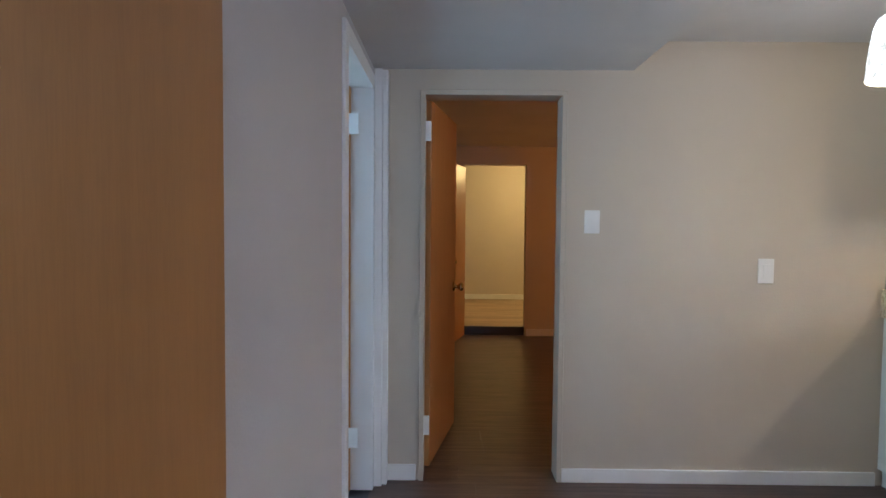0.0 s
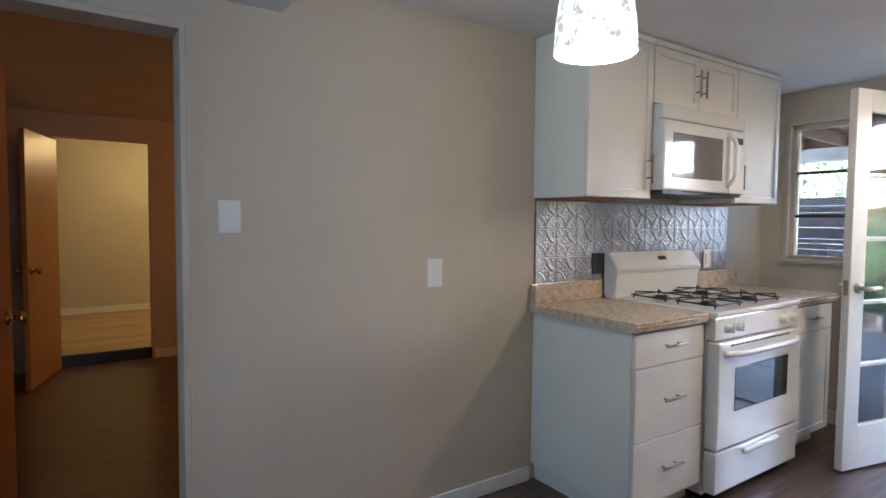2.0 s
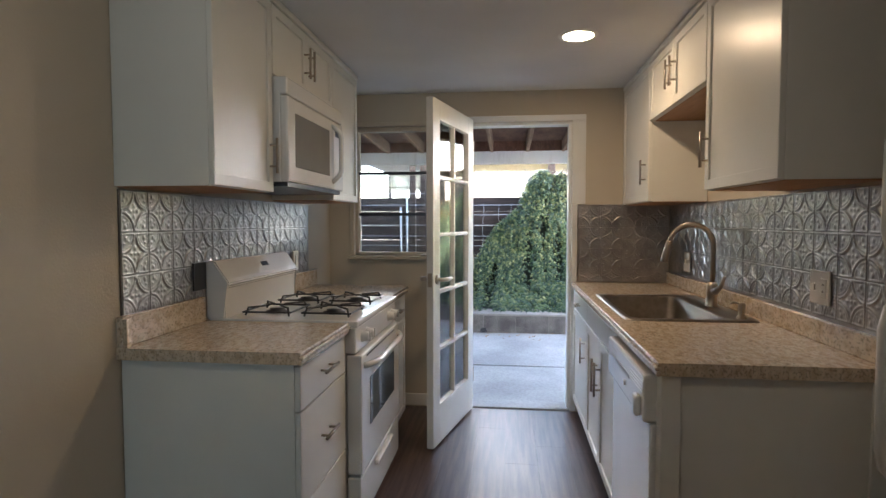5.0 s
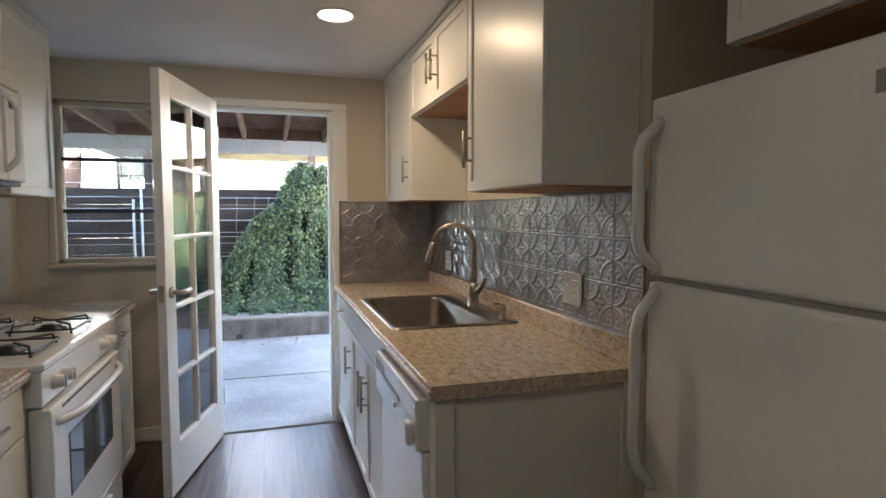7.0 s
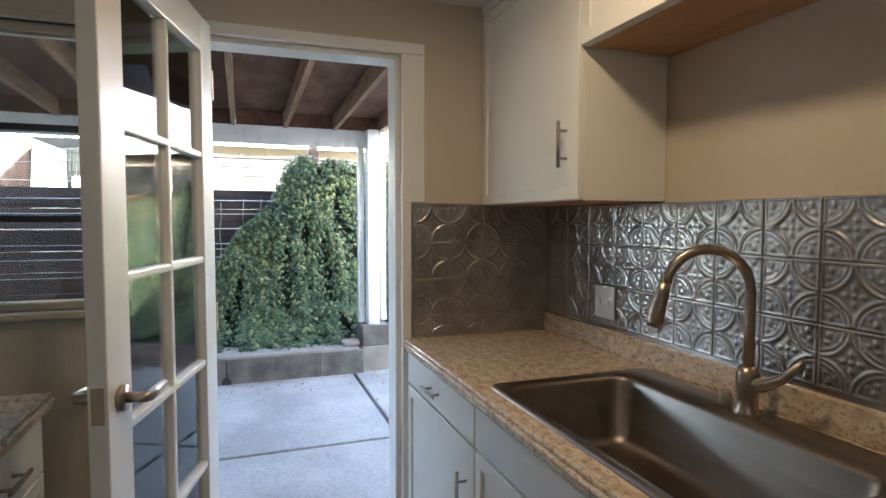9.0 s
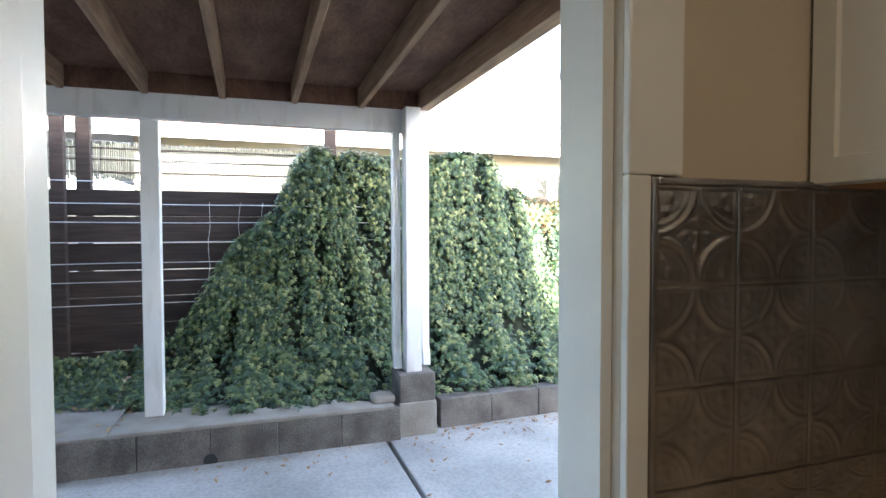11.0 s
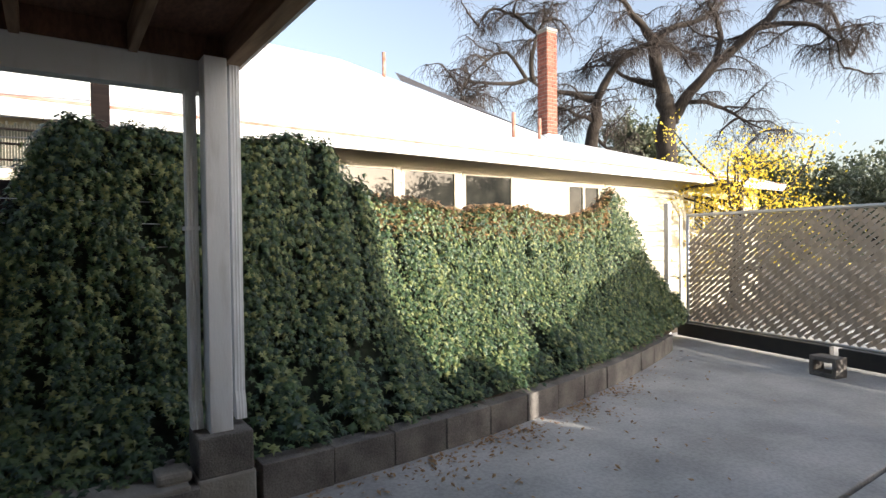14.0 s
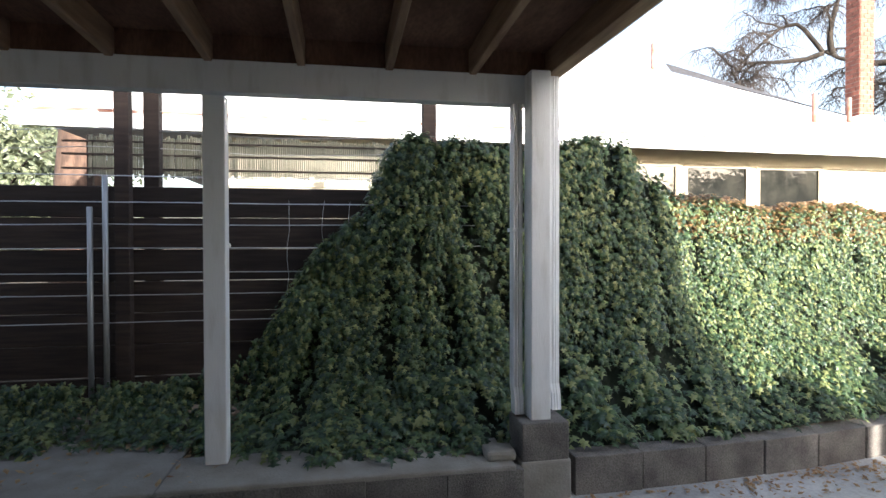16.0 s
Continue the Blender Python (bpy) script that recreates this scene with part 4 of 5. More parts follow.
for s in (1, -1):
    bm = bmesh.new()
    tube([(L - 0.058, s * TH, 1.0), (L - 0.058, s * (TH + 0.012), 1.0)], 0.029, 20, bm)
    tube([(L - 0.058, s * (TH + 0.01), 1.0), (L - 0.058, s * (TH + 0.05), 1.0), (L - 0.070, s * (TH + 0.056), 1.0), (L - 0.165, s * (TH + 0.052), 1.0)], [0.012, 0.012, 0.013, 0.010], 12, bm)
    part("handle", in_door(bm), M_NICKEL, gd, "brushed nickel lever", True)
part("latch", in_door(boxes((L - 0.001, L + 0.002, -0.013, 0.013, 0.96, 1.04))), M_NICKEL, gd, "latch plate")
for z in (0.25, 1.05, 1.85):
    part("hinge", tube([(hx + 0.012, hy - 0.018, z - 0.05), (hx + 0.012, hy - 0.018, z + 0.05)], 0.007, 8), M_NICKEL, gd)


# ---- the yard ----
rnd = random.Random(7)
structure("ground", boxes((-150, 150, -150, 150, -0.6, -0.20)), M_SOIL, "dry bare ground reaching the horizon", "ground")


def prism(bm, poly, z0, z1):
    a = [bm.verts.new((x, y, z0)) for x, y in poly]
    b = [bm.verts.new((x, y, z1)) for x, y in poly]
    k = len(poly)
    for i in range(k):
        bm.faces.new((a[i], a[(i + 1) % k], b[(i + 1) % k], b[i]))
    bm.faces.new(a[::-1])
    bm.faces.new(b)
    return bm


def kerb_x(y):
    """The face of the low block wall along the planting bed."""
    return 7.0 if y > 0.35 else 7.12 + 0.025 * max(0, -y) + 0.0365 * max(0, -y) ** 2


pv = structure("patio", boxes((4.0, 9.5, -9.0, 5.0, -0.25, G - 0.09)), M_SOIL, "bed under the concrete patio", "pavement")
gap = 0.014
for x0, x1, y0, y1 in ((4.09, 5.39, 0.67, 5.0), (4.09, 5.39, -5.9, 0.67), (5.39, 7.3, 0.67, 5.0), (5.39, 8.9, -5.9, 0.67), (4.09, 8.9, -9.0, -5.9)):
    part("slab", box(x0 + gap, x1 - gap, y0 + gap, y1 - gap, G - 0.10, G, r=0.008), M_CONC, pv)

# planting bed and its low block wall
bed_y = [4.4 - 0.2 * k for k in range(52)]
bm = bmesh.new()
prev = None
for y in bed_y:
    row = [bm.verts.new((kerb_x(y) + dx, y, z)) for dx, z in ((0.10, 0.10), (0.5, 0.13), (1.2, 0.15), (3.0, 0.10))]
    if prev:
        for k in range(3):
            bm.faces.new((prev[k], prev[k + 1], row[k + 1], row[k]))
    prev = row
structure("planting_bed", bm, M_SOIL, "soil bed behind the low block wall", "ground")
bw = structure("block_wall", boxes((7.03, 7.16, 0.62, 4.4, G - 0.05, 0.155)), M_MORTAR, "low grey cinder block retaining wall", "wall")
bmk = box(-0.07, 0.07, -0.2005, 0.2005, -0.115, 0.115, r=0.0035, seg=1)
block_me = mesh_from("block", bmk, M_BLOCK)


def piece(name, me, parent, mtx):
    o = new(name, me)
    o.parent = parent
    o.matrix_basis = mtx
    return o


for k in range(9):
    y = 0.78 + 0.405 * k
    piece("block", block_me, bw, Matrix.Translation((7.07 + rnd.uniform(-.004, .004), y, G + 0.105)) @ Matrix.Rotation(rnd.uniform(-.012, .012), 4, "Z"))
y = 0.05
while y > -5.2:
    d = kerb_x(y - 0.2) - kerb_x(y + 0.2)
    piece("block", block_me, bw, Matrix.Translation((kerb_x(y) + 0.07 + rnd.uniform(-.006, .006), y, G + 0.095 - 0.004 * max(0, -y))) @ Matrix.Rotation(math.atan(d / 0.4) + rnd.uniform(-.01, .01), 4, "Z"))
    y -= 0.405
part("cap", boxes((7.0, 7.42, 0.62, 2.35, 0.150, 0.182), (7.0, 7.9, 2.352, 4.4, 0.150, 0.176), r=0.010), M_MORTAR, bw, "rough mortar cap")
part("slab", boxes((7.44, 8.2, 2.45, 4.4, 0.10, 0.170), r=0.01), M_CONC, bw, "old concrete slab")
vh = thing("wall_vent", "dark weep hole at the foot of the block wall", "opening", "", (6.998, 1.79, G))
part("hole", tube([(6.996, 1.79, G + 0.022), (7.004, 1.79, G + 0.022)], 0.042, 14), M_DARK, vh)
pr = thing("post_pier", "patched mortar pier under the patio post", "pier", "", (7.14, 0.42, G))
bm = box(7.035, 7.29, 0.305, 0.585, G - 0.02, 0.175, r=0.012)
for v in bm.verts:
    v.co += noise.noise_vector(v.co * 9) * 0.008
part("plaster", bm, M_MORTAR, pr, "crumbling plaster")
part("block", box(7.045, 7.29, 0.315, 0.575, 0.172, 0.375, r=0.010), M_BLOCK, pr)
part("broken_stone", box(7.06, 7.20, 0.60, 0.76, 0.175, 0.235, r=0.02), M_MORTAR, pr)

# patio cover
pc = thing("patio_cover", "white-painted post and beam patio cover with brown rafters", "patio cover", "", (5.7, 2.2, G))
part("beam", box(7.205, 7.295, 0.385, 4.6, 2.075, 2.235, r=0.005), M_WPAINT, pc)
part("side_beam", box(4.10, 7.36, 0.262, 0.300, 2.262, 2.400, r=0.004), M_WPAINT, pc, "white fascia board")
part("side_joist", box(4.10, 7.30, 0.302, 0.385, 2.237, 2.385, r=0.004), M_RAFTER, pc)
part("post", box(7.095, 7.215, 0.400, 0.510, 0.372, 2.235, r=0.006), M_WPAINT, pc, "square white corner post")
part("post", box(7.285, 7.385, 2.085, 2.195, 0.176, 2.080, r=0.006), M_WPAINT, pc, "square white post on the block wall")


def corrugated(x, y, w, d, z0, z1):
    bm = bmesh.new()
    n = 24
    def ring(z, sx=0.0):
        pts = []
        for k in range(n):
            a = 2 * math.pi * k / n
            c, s = math.cos(a), math.sin(a)
            f = 1.0 / max(abs(c), abs(s))
            wob = 0.9 + 0.1 * (k % 2)
            pts.append(bm.verts.new((x + sx + w / 2 * c * min(f, 1.3) * wob, y + d / 2 * s * min(f, 1.3) * wob, z)))
        return pts
    zs = [(z0, -0.03), (z0 + 0.09, -0.02), (z0 + 0.14, 0.0), (z1, 0.0)]
    rs = [ring(z, s) for z, s in zs]
    for a, b in zip(rs, rs[1:]):
        for k in range(n):
            bm.faces.new((a[k], a[(k + 1) % n], b[(k + 1) % n], b[k]))
    return bm


part("downspout", corrugated(7.235, 0.337, 0.075, 0.055, 0.40, 2.262), M_WPAINT, pc, "corrugated white downspout")
part("downspout", corrugated(7.225, 0.553, 0.075, 0.055, 0.39, 2.075), M_WPAINT, pc, "corrugated white downspout")
part("bracket", boxes((7.18, 7.27, 0.522, 0.588, 1.38, 1.40)), M_WPAINT, pc)


def roof_z(x):
    return 2.222 + (7.25 - x) * 0.030


for k in range(10):
    y = 0.800 + 0.449 * k
    bm = bmesh.new()
    a = [bm.verts.new((x, yy, roof_z(x) + dz)) for x in (4.10, 7.40) for yy in (y - 0.020, y + 0.020) for dz in (0, 0.14)]
    for f in ((0, 1, 3, 2), (4, 6, 7, 5), (0, 4, 5, 1), (2, 3, 7, 6), (0, 2, 6, 4), (1, 5, 7, 3)):
        bm.faces.new([a[i] for i in f])
    bmesh.ops.bevel(bm, geom=bm.edges[:], offset=0.004, segments=1, affect="EDGES")
    part("rafter", bm, M_RAFTER, pc)
for y0, y1 in ((0.304, 1.48), (1.48, 2.70), (2.70, 3.92), (3.92, 5.0)):
    bm = bmesh.new()
    a = [bm.verts.new((x, yy, roof_z(x) + dz)) for x in (4.10, 7.55) for yy in (y0, y1) for dz in (0.142, 0.165)]
    for f in ((0, 1, 3, 2), (4, 6, 7, 5), (0, 4, 5, 1), (2, 3, 7, 6), (0, 2, 6, 4), (1, 5, 7, 3)):
        bm.faces.new([a[i] for i in f])
    part("roof_sheet", bm, M_PLY, pc, "stained brown plywood sheet")
for k in range(9):
    part("blocking", box(7.215, 7.255, 0.822 + 0.449 * k, 1.227 + 0.449 * k, 2.238, 2.362), M_PLY, pc)
part("blocking", box(7.215, 7.255, 0.388, 0.778, 2.238, 2.362), M_PLY, pc)
part("ledger", box(4.09, 4.19, 0.39, 5.0, 2.33, 2.55), M_RAFTER, pc)


# ---- fence line ----
fe = thing("board_fence", "dark weathered horizontal board fence", "fence", "", (8.3, 2.6, 0.1))
for k in range(7):
    z = 0.22 + 0.212 * k
    part("board", box(8.30 + rnd.uniform(-.006, .006), 8.33, 0.3, 5.6, z, z + 0.2085 + (0 if k % 3 else -0.004), r=0.004), M_FENCE, fe)
for y, zt_ in ((0.86, 2.45), (2.76, 3.0), (3.05, 1.7), (5.4, 1.7)):
    part("post", box(8.335, 8.42, y - 0.05, y + 0.05, 0.0, zt_, r=0.006), M_FENCE, fe, "tall weathered wood post")
part("post", box(8.20, 8.28, 2.855, 2.945, 0.0, 3.0, r=0.006), M_FENCE, fe, "tall weathered wood post")
wf = thing("wire_fence", "galvanised wire fence on thin pipe posts", "fence", "", (8.15, 2.6, 0.1))
for z in (0.81, 0.99, 1.13, 1.29, 1.44, 1.58, 1.75):
    pts = [(8.15 + rnd.uniform(-.01, .01), 0.5 + 0.5 * k, z + rnd.uniform(-.004, .004)) for k in range(11)]
    part("wire", tube(pts, 0.0034, 5), M_WIRE, wf)
for y, z in ((3.06, 1.55), (2.97, 1.75)):
    part("pipe_post", tube([(8.13, y, 0.05), (8.13, y, z)], 0.017, 10), M_PIPE, wf, "", True)
for y in (1.62, 1.45, 1.85):
    pts = [(8.14, y + rnd.uniform(-.012, .012), 0.6 + 0.1 * k) for k in range(11)]
    part("tie", tube(pts, 0.0016, 5), M_WIRE, wf, "twisted wire")
part("insulator", lathe([(0.0005, 1.285), (0.022, 1.292), (0.026, 1.305), (0.018, 1.318), (0.0005, 1.32)], (8.14, 2.24), 12), M_PLATE, wf, "white insulator", True)
for z in (1.95, 2.07, 2.20):
    pts = [(8.36, 0.4 + 0.55 * k, z + 0.02 * math.sin(k * 1.7)) for k in range(10)]
    part("wire", tube(pts, 0.0025, 5), M_PIPE, wf)
rs = thing("reed_screen", "weathered reed screen hung behind the fence", "screen", "", (9.0, 2.2, 1.7))
bm = bmesh.new()
for k in range(162):
    y = 0.75 + 0.0165 * k
    box(9.0 + rnd.uniform(-.01, .01), 9.012, y, y + 0.013, 1.84 + rnd.uniform(-.02, .02), 2.15 + rnd.uniform(-.02, .02), bm=bm)
tagged(part("reeds", bm, M_REED, rs), kind="stuff")
part("rail", boxes((8.99, 9.03, 0.7, 3.6, 1.89, 1.902), (8.99, 9.03, 0.7, 3.6, 2.0, 2.012), (8.99, 9.03, 0.7, 3.6, 2.10, 2.112)), M_FENCE, rs)
for y in (0.8, 3.4):
    part("support", box(9.03, 9.07, y, y + 0.04, -0.2, 2.16), M_FENCE, rs)


# ---- ivy ----
H = [(4.4, .42), (3.4, .42), (2.6, .44), (2.2, .52), (2.0, .66), (1.88, .92), (1.7, 1.20), (1.5, 1.39), (1.37, 1.50), (1.28, 1.70), (1.18, 1.92), (1.08, 2.02), (.85, 1.97), (.2, 1.97), (-.12, 2.0), (-.4, 2.07), (-.55, 2.08), (-.73, 1.91), (-.93, 1.68),
     (-1.4, 1.60), (-1.94, 1.55), (-2.57, 1.59), (-3.48, 1.51), (-3.94, 1.61), (-4.2, 1.84), (-4.5, 1.66), (-4.74, 1.36), (-4.93, 1.04), (-5.6, .54), (-5.9, .22)]


def ivy_top(y):
    for (a, ha), (b, hb) in zip(H, H[1:]):
        if b <= y <= a:
            return ha + (hb - ha) * (a - y) / (a - b)
    return 0.3


def ivy_at(y, v):
    """The ivy's surface: v goes from the block wall's top up to the crest and over it."""
    top, base = ivy_top(y), 0.17
    xb = kerb_x(y) + (0.18 if y > 0.35 else 0.10) + 0.45 * min(1.0, max(0.0, (y - 1.7) / 0.8))
    xf = (8.12 if y > 0 else 8.12 + 0.075 * -y)
    if y > 2.2:
        xf = 8.05
    vv = min(v, 1.0)
    s = 1 - (1 - vv) ** (3.4 - 1.2 * min(1.0, max(0.0, (-0.2 - y) / 0.6)))
    x = xb + (xf - xb) * s
    z = base + (top - base) * vv ** 1.25
    if v > 1:
        x += (v - 1) * 0.9
        z -= ((v - 1) * 1.6) ** 2
    p = Vector((x, y, z))
    n = noise.noise(p * 2.3) * 0.075 + noise.noise(Vector((3.0, p.y * 7.0, p.z * 1.3))) * (0.06 if y > -0.9 else 0.03) + noise.noise(p * 9.0) * 0.03
    return p + Vector((-0.8, 0, 0.5)) * n


# near-black backing sheet: the shade between the leaves is put into its colour
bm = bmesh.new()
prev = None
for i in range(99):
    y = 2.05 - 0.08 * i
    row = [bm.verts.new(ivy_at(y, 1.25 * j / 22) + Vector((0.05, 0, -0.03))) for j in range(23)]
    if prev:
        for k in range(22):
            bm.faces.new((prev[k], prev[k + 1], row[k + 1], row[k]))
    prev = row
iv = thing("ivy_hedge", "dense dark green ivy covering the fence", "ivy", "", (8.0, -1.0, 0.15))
part("shade_sheet", bm, M_IVYDARK, iv, "dark sheet standing for the shade behind the leaves", True)


def leaf_cloud(name, spots, material, parent, shape, label=""):
    """Many small leaves in one mesh; spots give place, outward way and size."""
    vs, fs = [], []
    for p, nrm, size, roll in spots:
        nrm = nrm.normalized()
        down = Vector((0, 0, -1)) - nrm * (-nrm.z)
        down = down.normalized() if down.length > 1e-3 else Vector((1, 0, 0))
        side = nrm.cross(down)
        c, s = math.cos(roll), math.sin(roll)
        u, w = down * c + side * s, side * c - down * s
        o = len(vs)
        for a, b_, h in shape:
            vs.append(tuple(p + u * a * size + w * b_ * size + nrm * h * size))
        k = len(shape)
        fs += [(o, o + i, o + i + 1) for i in range(1, k - 1)] + [(o, o + k - 1, o + 1)]
    me = bpy.data.meshes.new(name)
    me.from_pydata(vs, [], fs)
    me.materials.append(material)
    ob = new(name, me)
    ob.parent = parent
    ob.location = -parent.location
    return tagged(ob, label, kind="stuff")


IVY_SHAPE = [(0.1, 0, 0.10), (-0.45, 0.10, -0.02), (-0.42, 0.50, -0.08), (-0.05, 0.21, 0.02), (0.12, 0.66, -0.12), (0.28, 0.17, 0.0), (0.88, 0.0, -0.16), (0.28, -0.17, 0.0), (0.12, -0.66, -0.12), (-0.05, -0.21, 0.02), (-0.42, -0.50, -0.08), (-0.45, -0.10, -0.02)]
OVAL = [(0, 0, 0.05), (-0.6, 0, -0.03), (-0.1, 0.3, -0.03), (0.6, 0, -0.08), (-0.1, -0.3, -0.03)]
spots = []
for i in range(98000):
    y = rnd.uniform(-5.9, 4.4)
    if y > 2.1 and rnd.random() < 0.62:
        continue
    v = rnd.random() ** 0.85 * (1.2 if y < 2.1 else 0.95)
    p = ivy_at(y, v)
    if noise.noise(Vector((3.0, p.y * 7.0, p.z * 1.3))) < (-0.14 if y > -0.9 else -0.3) and rnd.random() < 0.8:
        continue
    q1_, q2_ = ivy_at(y + 0.05, v), ivy_at(y, v + 0.03)
    nrm = (q1_ - p).cross(q2_ - p)
    if nrm.x > 0 and v < 1:
        nrm = -nrm
    if v >= 1 and nrm.z < 0:
        nrm = -nrm
    nrm = nrm.normalized() + Vector((-0.25, rnd.uniform(-.75, .75), 0.45 + rnd.uniform(-.7, .7)))
    p = p + Vector((rnd.uniform(-.085, .03), rnd.uniform(-.03, .03), rnd.uniform(-.02, .05)))
    spots.append((p, nrm, rnd.uniform(0.020, 0.046) * (1.35 if v < 0.25 else 1.0) * (0.74 if y < -0.9 else 1.0), rnd.uniform(-.7, .7)))
leaf_cloud("ivy_leaves", spots, M_IVY, iv, IVY_SHAPE, "small lobed green ivy leaves")
spots = []
for i in range(5200):
    y = rnd.uniform(-4.2, -1.0)
    p = ivy_at(y, rnd.uniform(0.84, 1.08)) + Vector((rnd.uniform(-.06, .06), 0, rnd.uniform(0, .07)))
    spots.append((p, Vector((-0.4, rnd.uniform(-1, 1), 1)), rnd.uniform(0.022, 0.045), rnd.uniform(-3, 3)))
leaf_cloud("dry_ivy_leaves", spots, M_DRYLEAF, iv, IVY_SHAPE, "brown dried ivy along the crest")

# fallen leaves on the patio
fl = thing("fallen_leaves", "scattered dry brown leaves on the concrete", "leaves", "", (7.0, -1.5, G))
spots = []
for i in range(900):
    y = rnd.gauss(-1.6, 1.5) if i % 3 else rnd.choice((-0.75, -1.55, -2.35, -3.0)) + rnd.gauss(0, 0.12)
    x = kerb_x(y) - 0.03 - abs(rnd.gauss(0, 0.16 if i % 4 else 0.7))
    if not (-5.2 < y < 2.5 and x > 5.0):
        continue
    spots.append((Vector((x, y, G + 0.012)), Vector((rnd.uniform(-.5, .5), rnd.uniform(-.5, .5), 1)), rnd.uniform(0.018, 0.042), rnd.uniform(-3, 3)))
for i in range(160):
    spots.append((Vector((rnd.uniform(7.05, 7.8), rnd.uniform(2.1, 4.2), 0.195)), Vector((rnd.uniform(-.5, .5), rnd.uniform(-.5, .5), 1)), rnd.uniform(0.02, 0.05), rnd.uniform(-3, 3)))
leaf_cloud("dry_leaves", spots, M_DRYLEAF, fl, OVAL)

# ---- sliding gate ----
ga = thing("chain_link_gate", "chain-link sliding gate woven with tan privacy slats", "gate", "", (6.0, -5.5, G))
g0, g1 = Vector((8.50, -5.90, 0)), Vector((3.2, -4.90, 0))
gu = (g1 - g0).normalized()
gl = (g1 - g0).length
gm = Matrix.Translation(g0) @ Matrix.Rotation(math.atan2(gu.y, gu.x), 4, "Z")


def in_gate(bm):
    bmesh.ops.transform(bm, matrix=gm, verts=bm.verts)
    return bm


zb, ztp = 0.20, 1.60
part("top_rail", in_gate(tube([(0, 0, ztp), (gl, 0, ztp)], 0.022, 10)), M_PIPE, ga, "", True)
part("bottom_beam", in_gate(box(-0.15, 1.86, -0.04, 0.04, 0.0 - 0.03, 0.145, r=0.004)), M_GATEBAR, ga, "black steel bottom beam")
part("bottom_beam", in_gate(box(1.95, gl, -0.04, 0.04, 0.0 - 0.03, 0.145, r=0.004)), M_GATEBAR, ga, "black steel bottom beam")
part("bottom_rail", in_gate(tube([(0, 0, zb - 0.03), (gl, 0, zb - 0.03)], 0.018, 10)), M_PIPE, ga, "", True)
part("upright", in_gate(tube([(0.0, 0, 0.1), (0.0, 0, ztp + 0.02)], 0.022, 10)), M_PIPE, ga, "", True)
part("upright", in_gate(tube([(gl, 0, 0.1), (gl, 0, ztp + 0.02)], 0.022, 10)), M_PIPE, ga, "", True)
# slats lie on the slant of the mesh, cut at the rails
slat = 0
step = 0.088
k = -int((ztp - zb) / step / 1.25) - 2
nodes = []
while k * step < gl + 0.2:
    x_b = k * step
    rise, run = ztp - zb - 0.02, (ztp - zb - 0.02) * 1.25
    t0, t1 = max(0.0, (0.02 - x_b) / run), min(1.0, (gl - 0.02 - x_b) / run)
    if t1 - t0 > 0.03:
        p0 = Vector((x_b + run * t0, 0, zb + rise * t0))
        p1 = Vector((x_b + run * t1, 0, zb + rise * t1))
        w = Vector((-0.62, 0, 0.78)) * 0.0215
        bm = bmesh.new()
        segs = max(1, int((p1 - p0).length / 0.058))
        prevv = None
        for i in range(segs + 1):
            q = p0.lerp(p1, i / segs)
            off = 0.005 if i % 2 else -0.005
            wide = 0.72 if (i + slat) % 3 == 0 else 1.26
            cur = [bm.verts.new(q + w * s * wide + Vector((0, off, 0))) for s in (-1, 1)]
            if prevv:
                bm.faces.new((prevv[0], prevv[1], cur[1], cur[0]))
            prevv = cur
        part("slat", in_gate(bm), M_SLAT, ga)
        slat += 1
    k += 1
bm = bmesh.new()
k = 0
while k * step * 1.0 < gl + 1.9:
    x_b = k * step
    run = (ztp - zb) * 1.25
    t0, t1 = max(0.0, (x_b - gl) / run), min(1.0, x_b / run)
    if t1 - t0 > 0.03:
        tube([(x_b - run * t0, 0.010, zb + (ztp - zb) * t0), (x_b - run * t1, 0.010, zb + (ztp - zb) * t1)], 0.0042, 4, bm)
    k += 1
tagged(part("mesh_wire", in_gate(bm), M_PIPE, ga, "galvanised mesh wire"), kind="stuff")
# unseen shade fence added behind the house from the gate, gap beside a post
yf = thing("shade_fence", "unseen board fence added on from the gate for shade", "fence", "", (-1.5, -3.9, G))
# panel heights shape the shadow on the ivy; the low one passes a sun patch
for x0, x1, top in ((-6.0, 1.10, 2.1), (1.10, 1.18, 2.1), (1.18, 1.36, 1.36), (1.36, 3.1, 1.74)):
    p0, p1 = Vector((x0, -5.9 + 0.1887 * (8.5 - x0), 0)), Vector((x1, -5.9 + 0.1887 * (8.5 - x1), 0))
    bm = bmesh.new()
    prism(bm, [(p0.x, p0.y), (p1.x, p1.y), (p1.x, p1.y - 0.03), (p0.x, p0.y - 0.03)], G - 0.1, top)
    part("panel", bm, M_FENCE, yf)
gp = thing("gate_post", "steel gate post with wire stubs", "post", "", (8.75, -5.95, G))
part("post", boxes((8.78, 8.85, -5.95, -5.88, G - 0.1, 1.78), r=0.004), M_PIPE, gp)
part("wire", boxes(*[(8.66, 9.7, -5.93, -5.92, 0.55 + 0.21 * k, 0.562 + 0.21 * k) for k in range(5)]), M_PIPE, gp)
part("latch", tube([(8.62, -5.92, 0.1), (8.62, -5.92, 1.6)], 0.02, 8), M_PIPE, gp)
cb = thing("cinder_block", "loose grey hollow cinder block on the concrete", "block", "", (6.55, -5.2, G))
bm = bmesh.new()
for x0, x1 in ((-0.125, -0.09), (0.09, 0.125)):
    box(x0, x1, -0.09, 0.09, 0.03, 0.165, bm=bm)
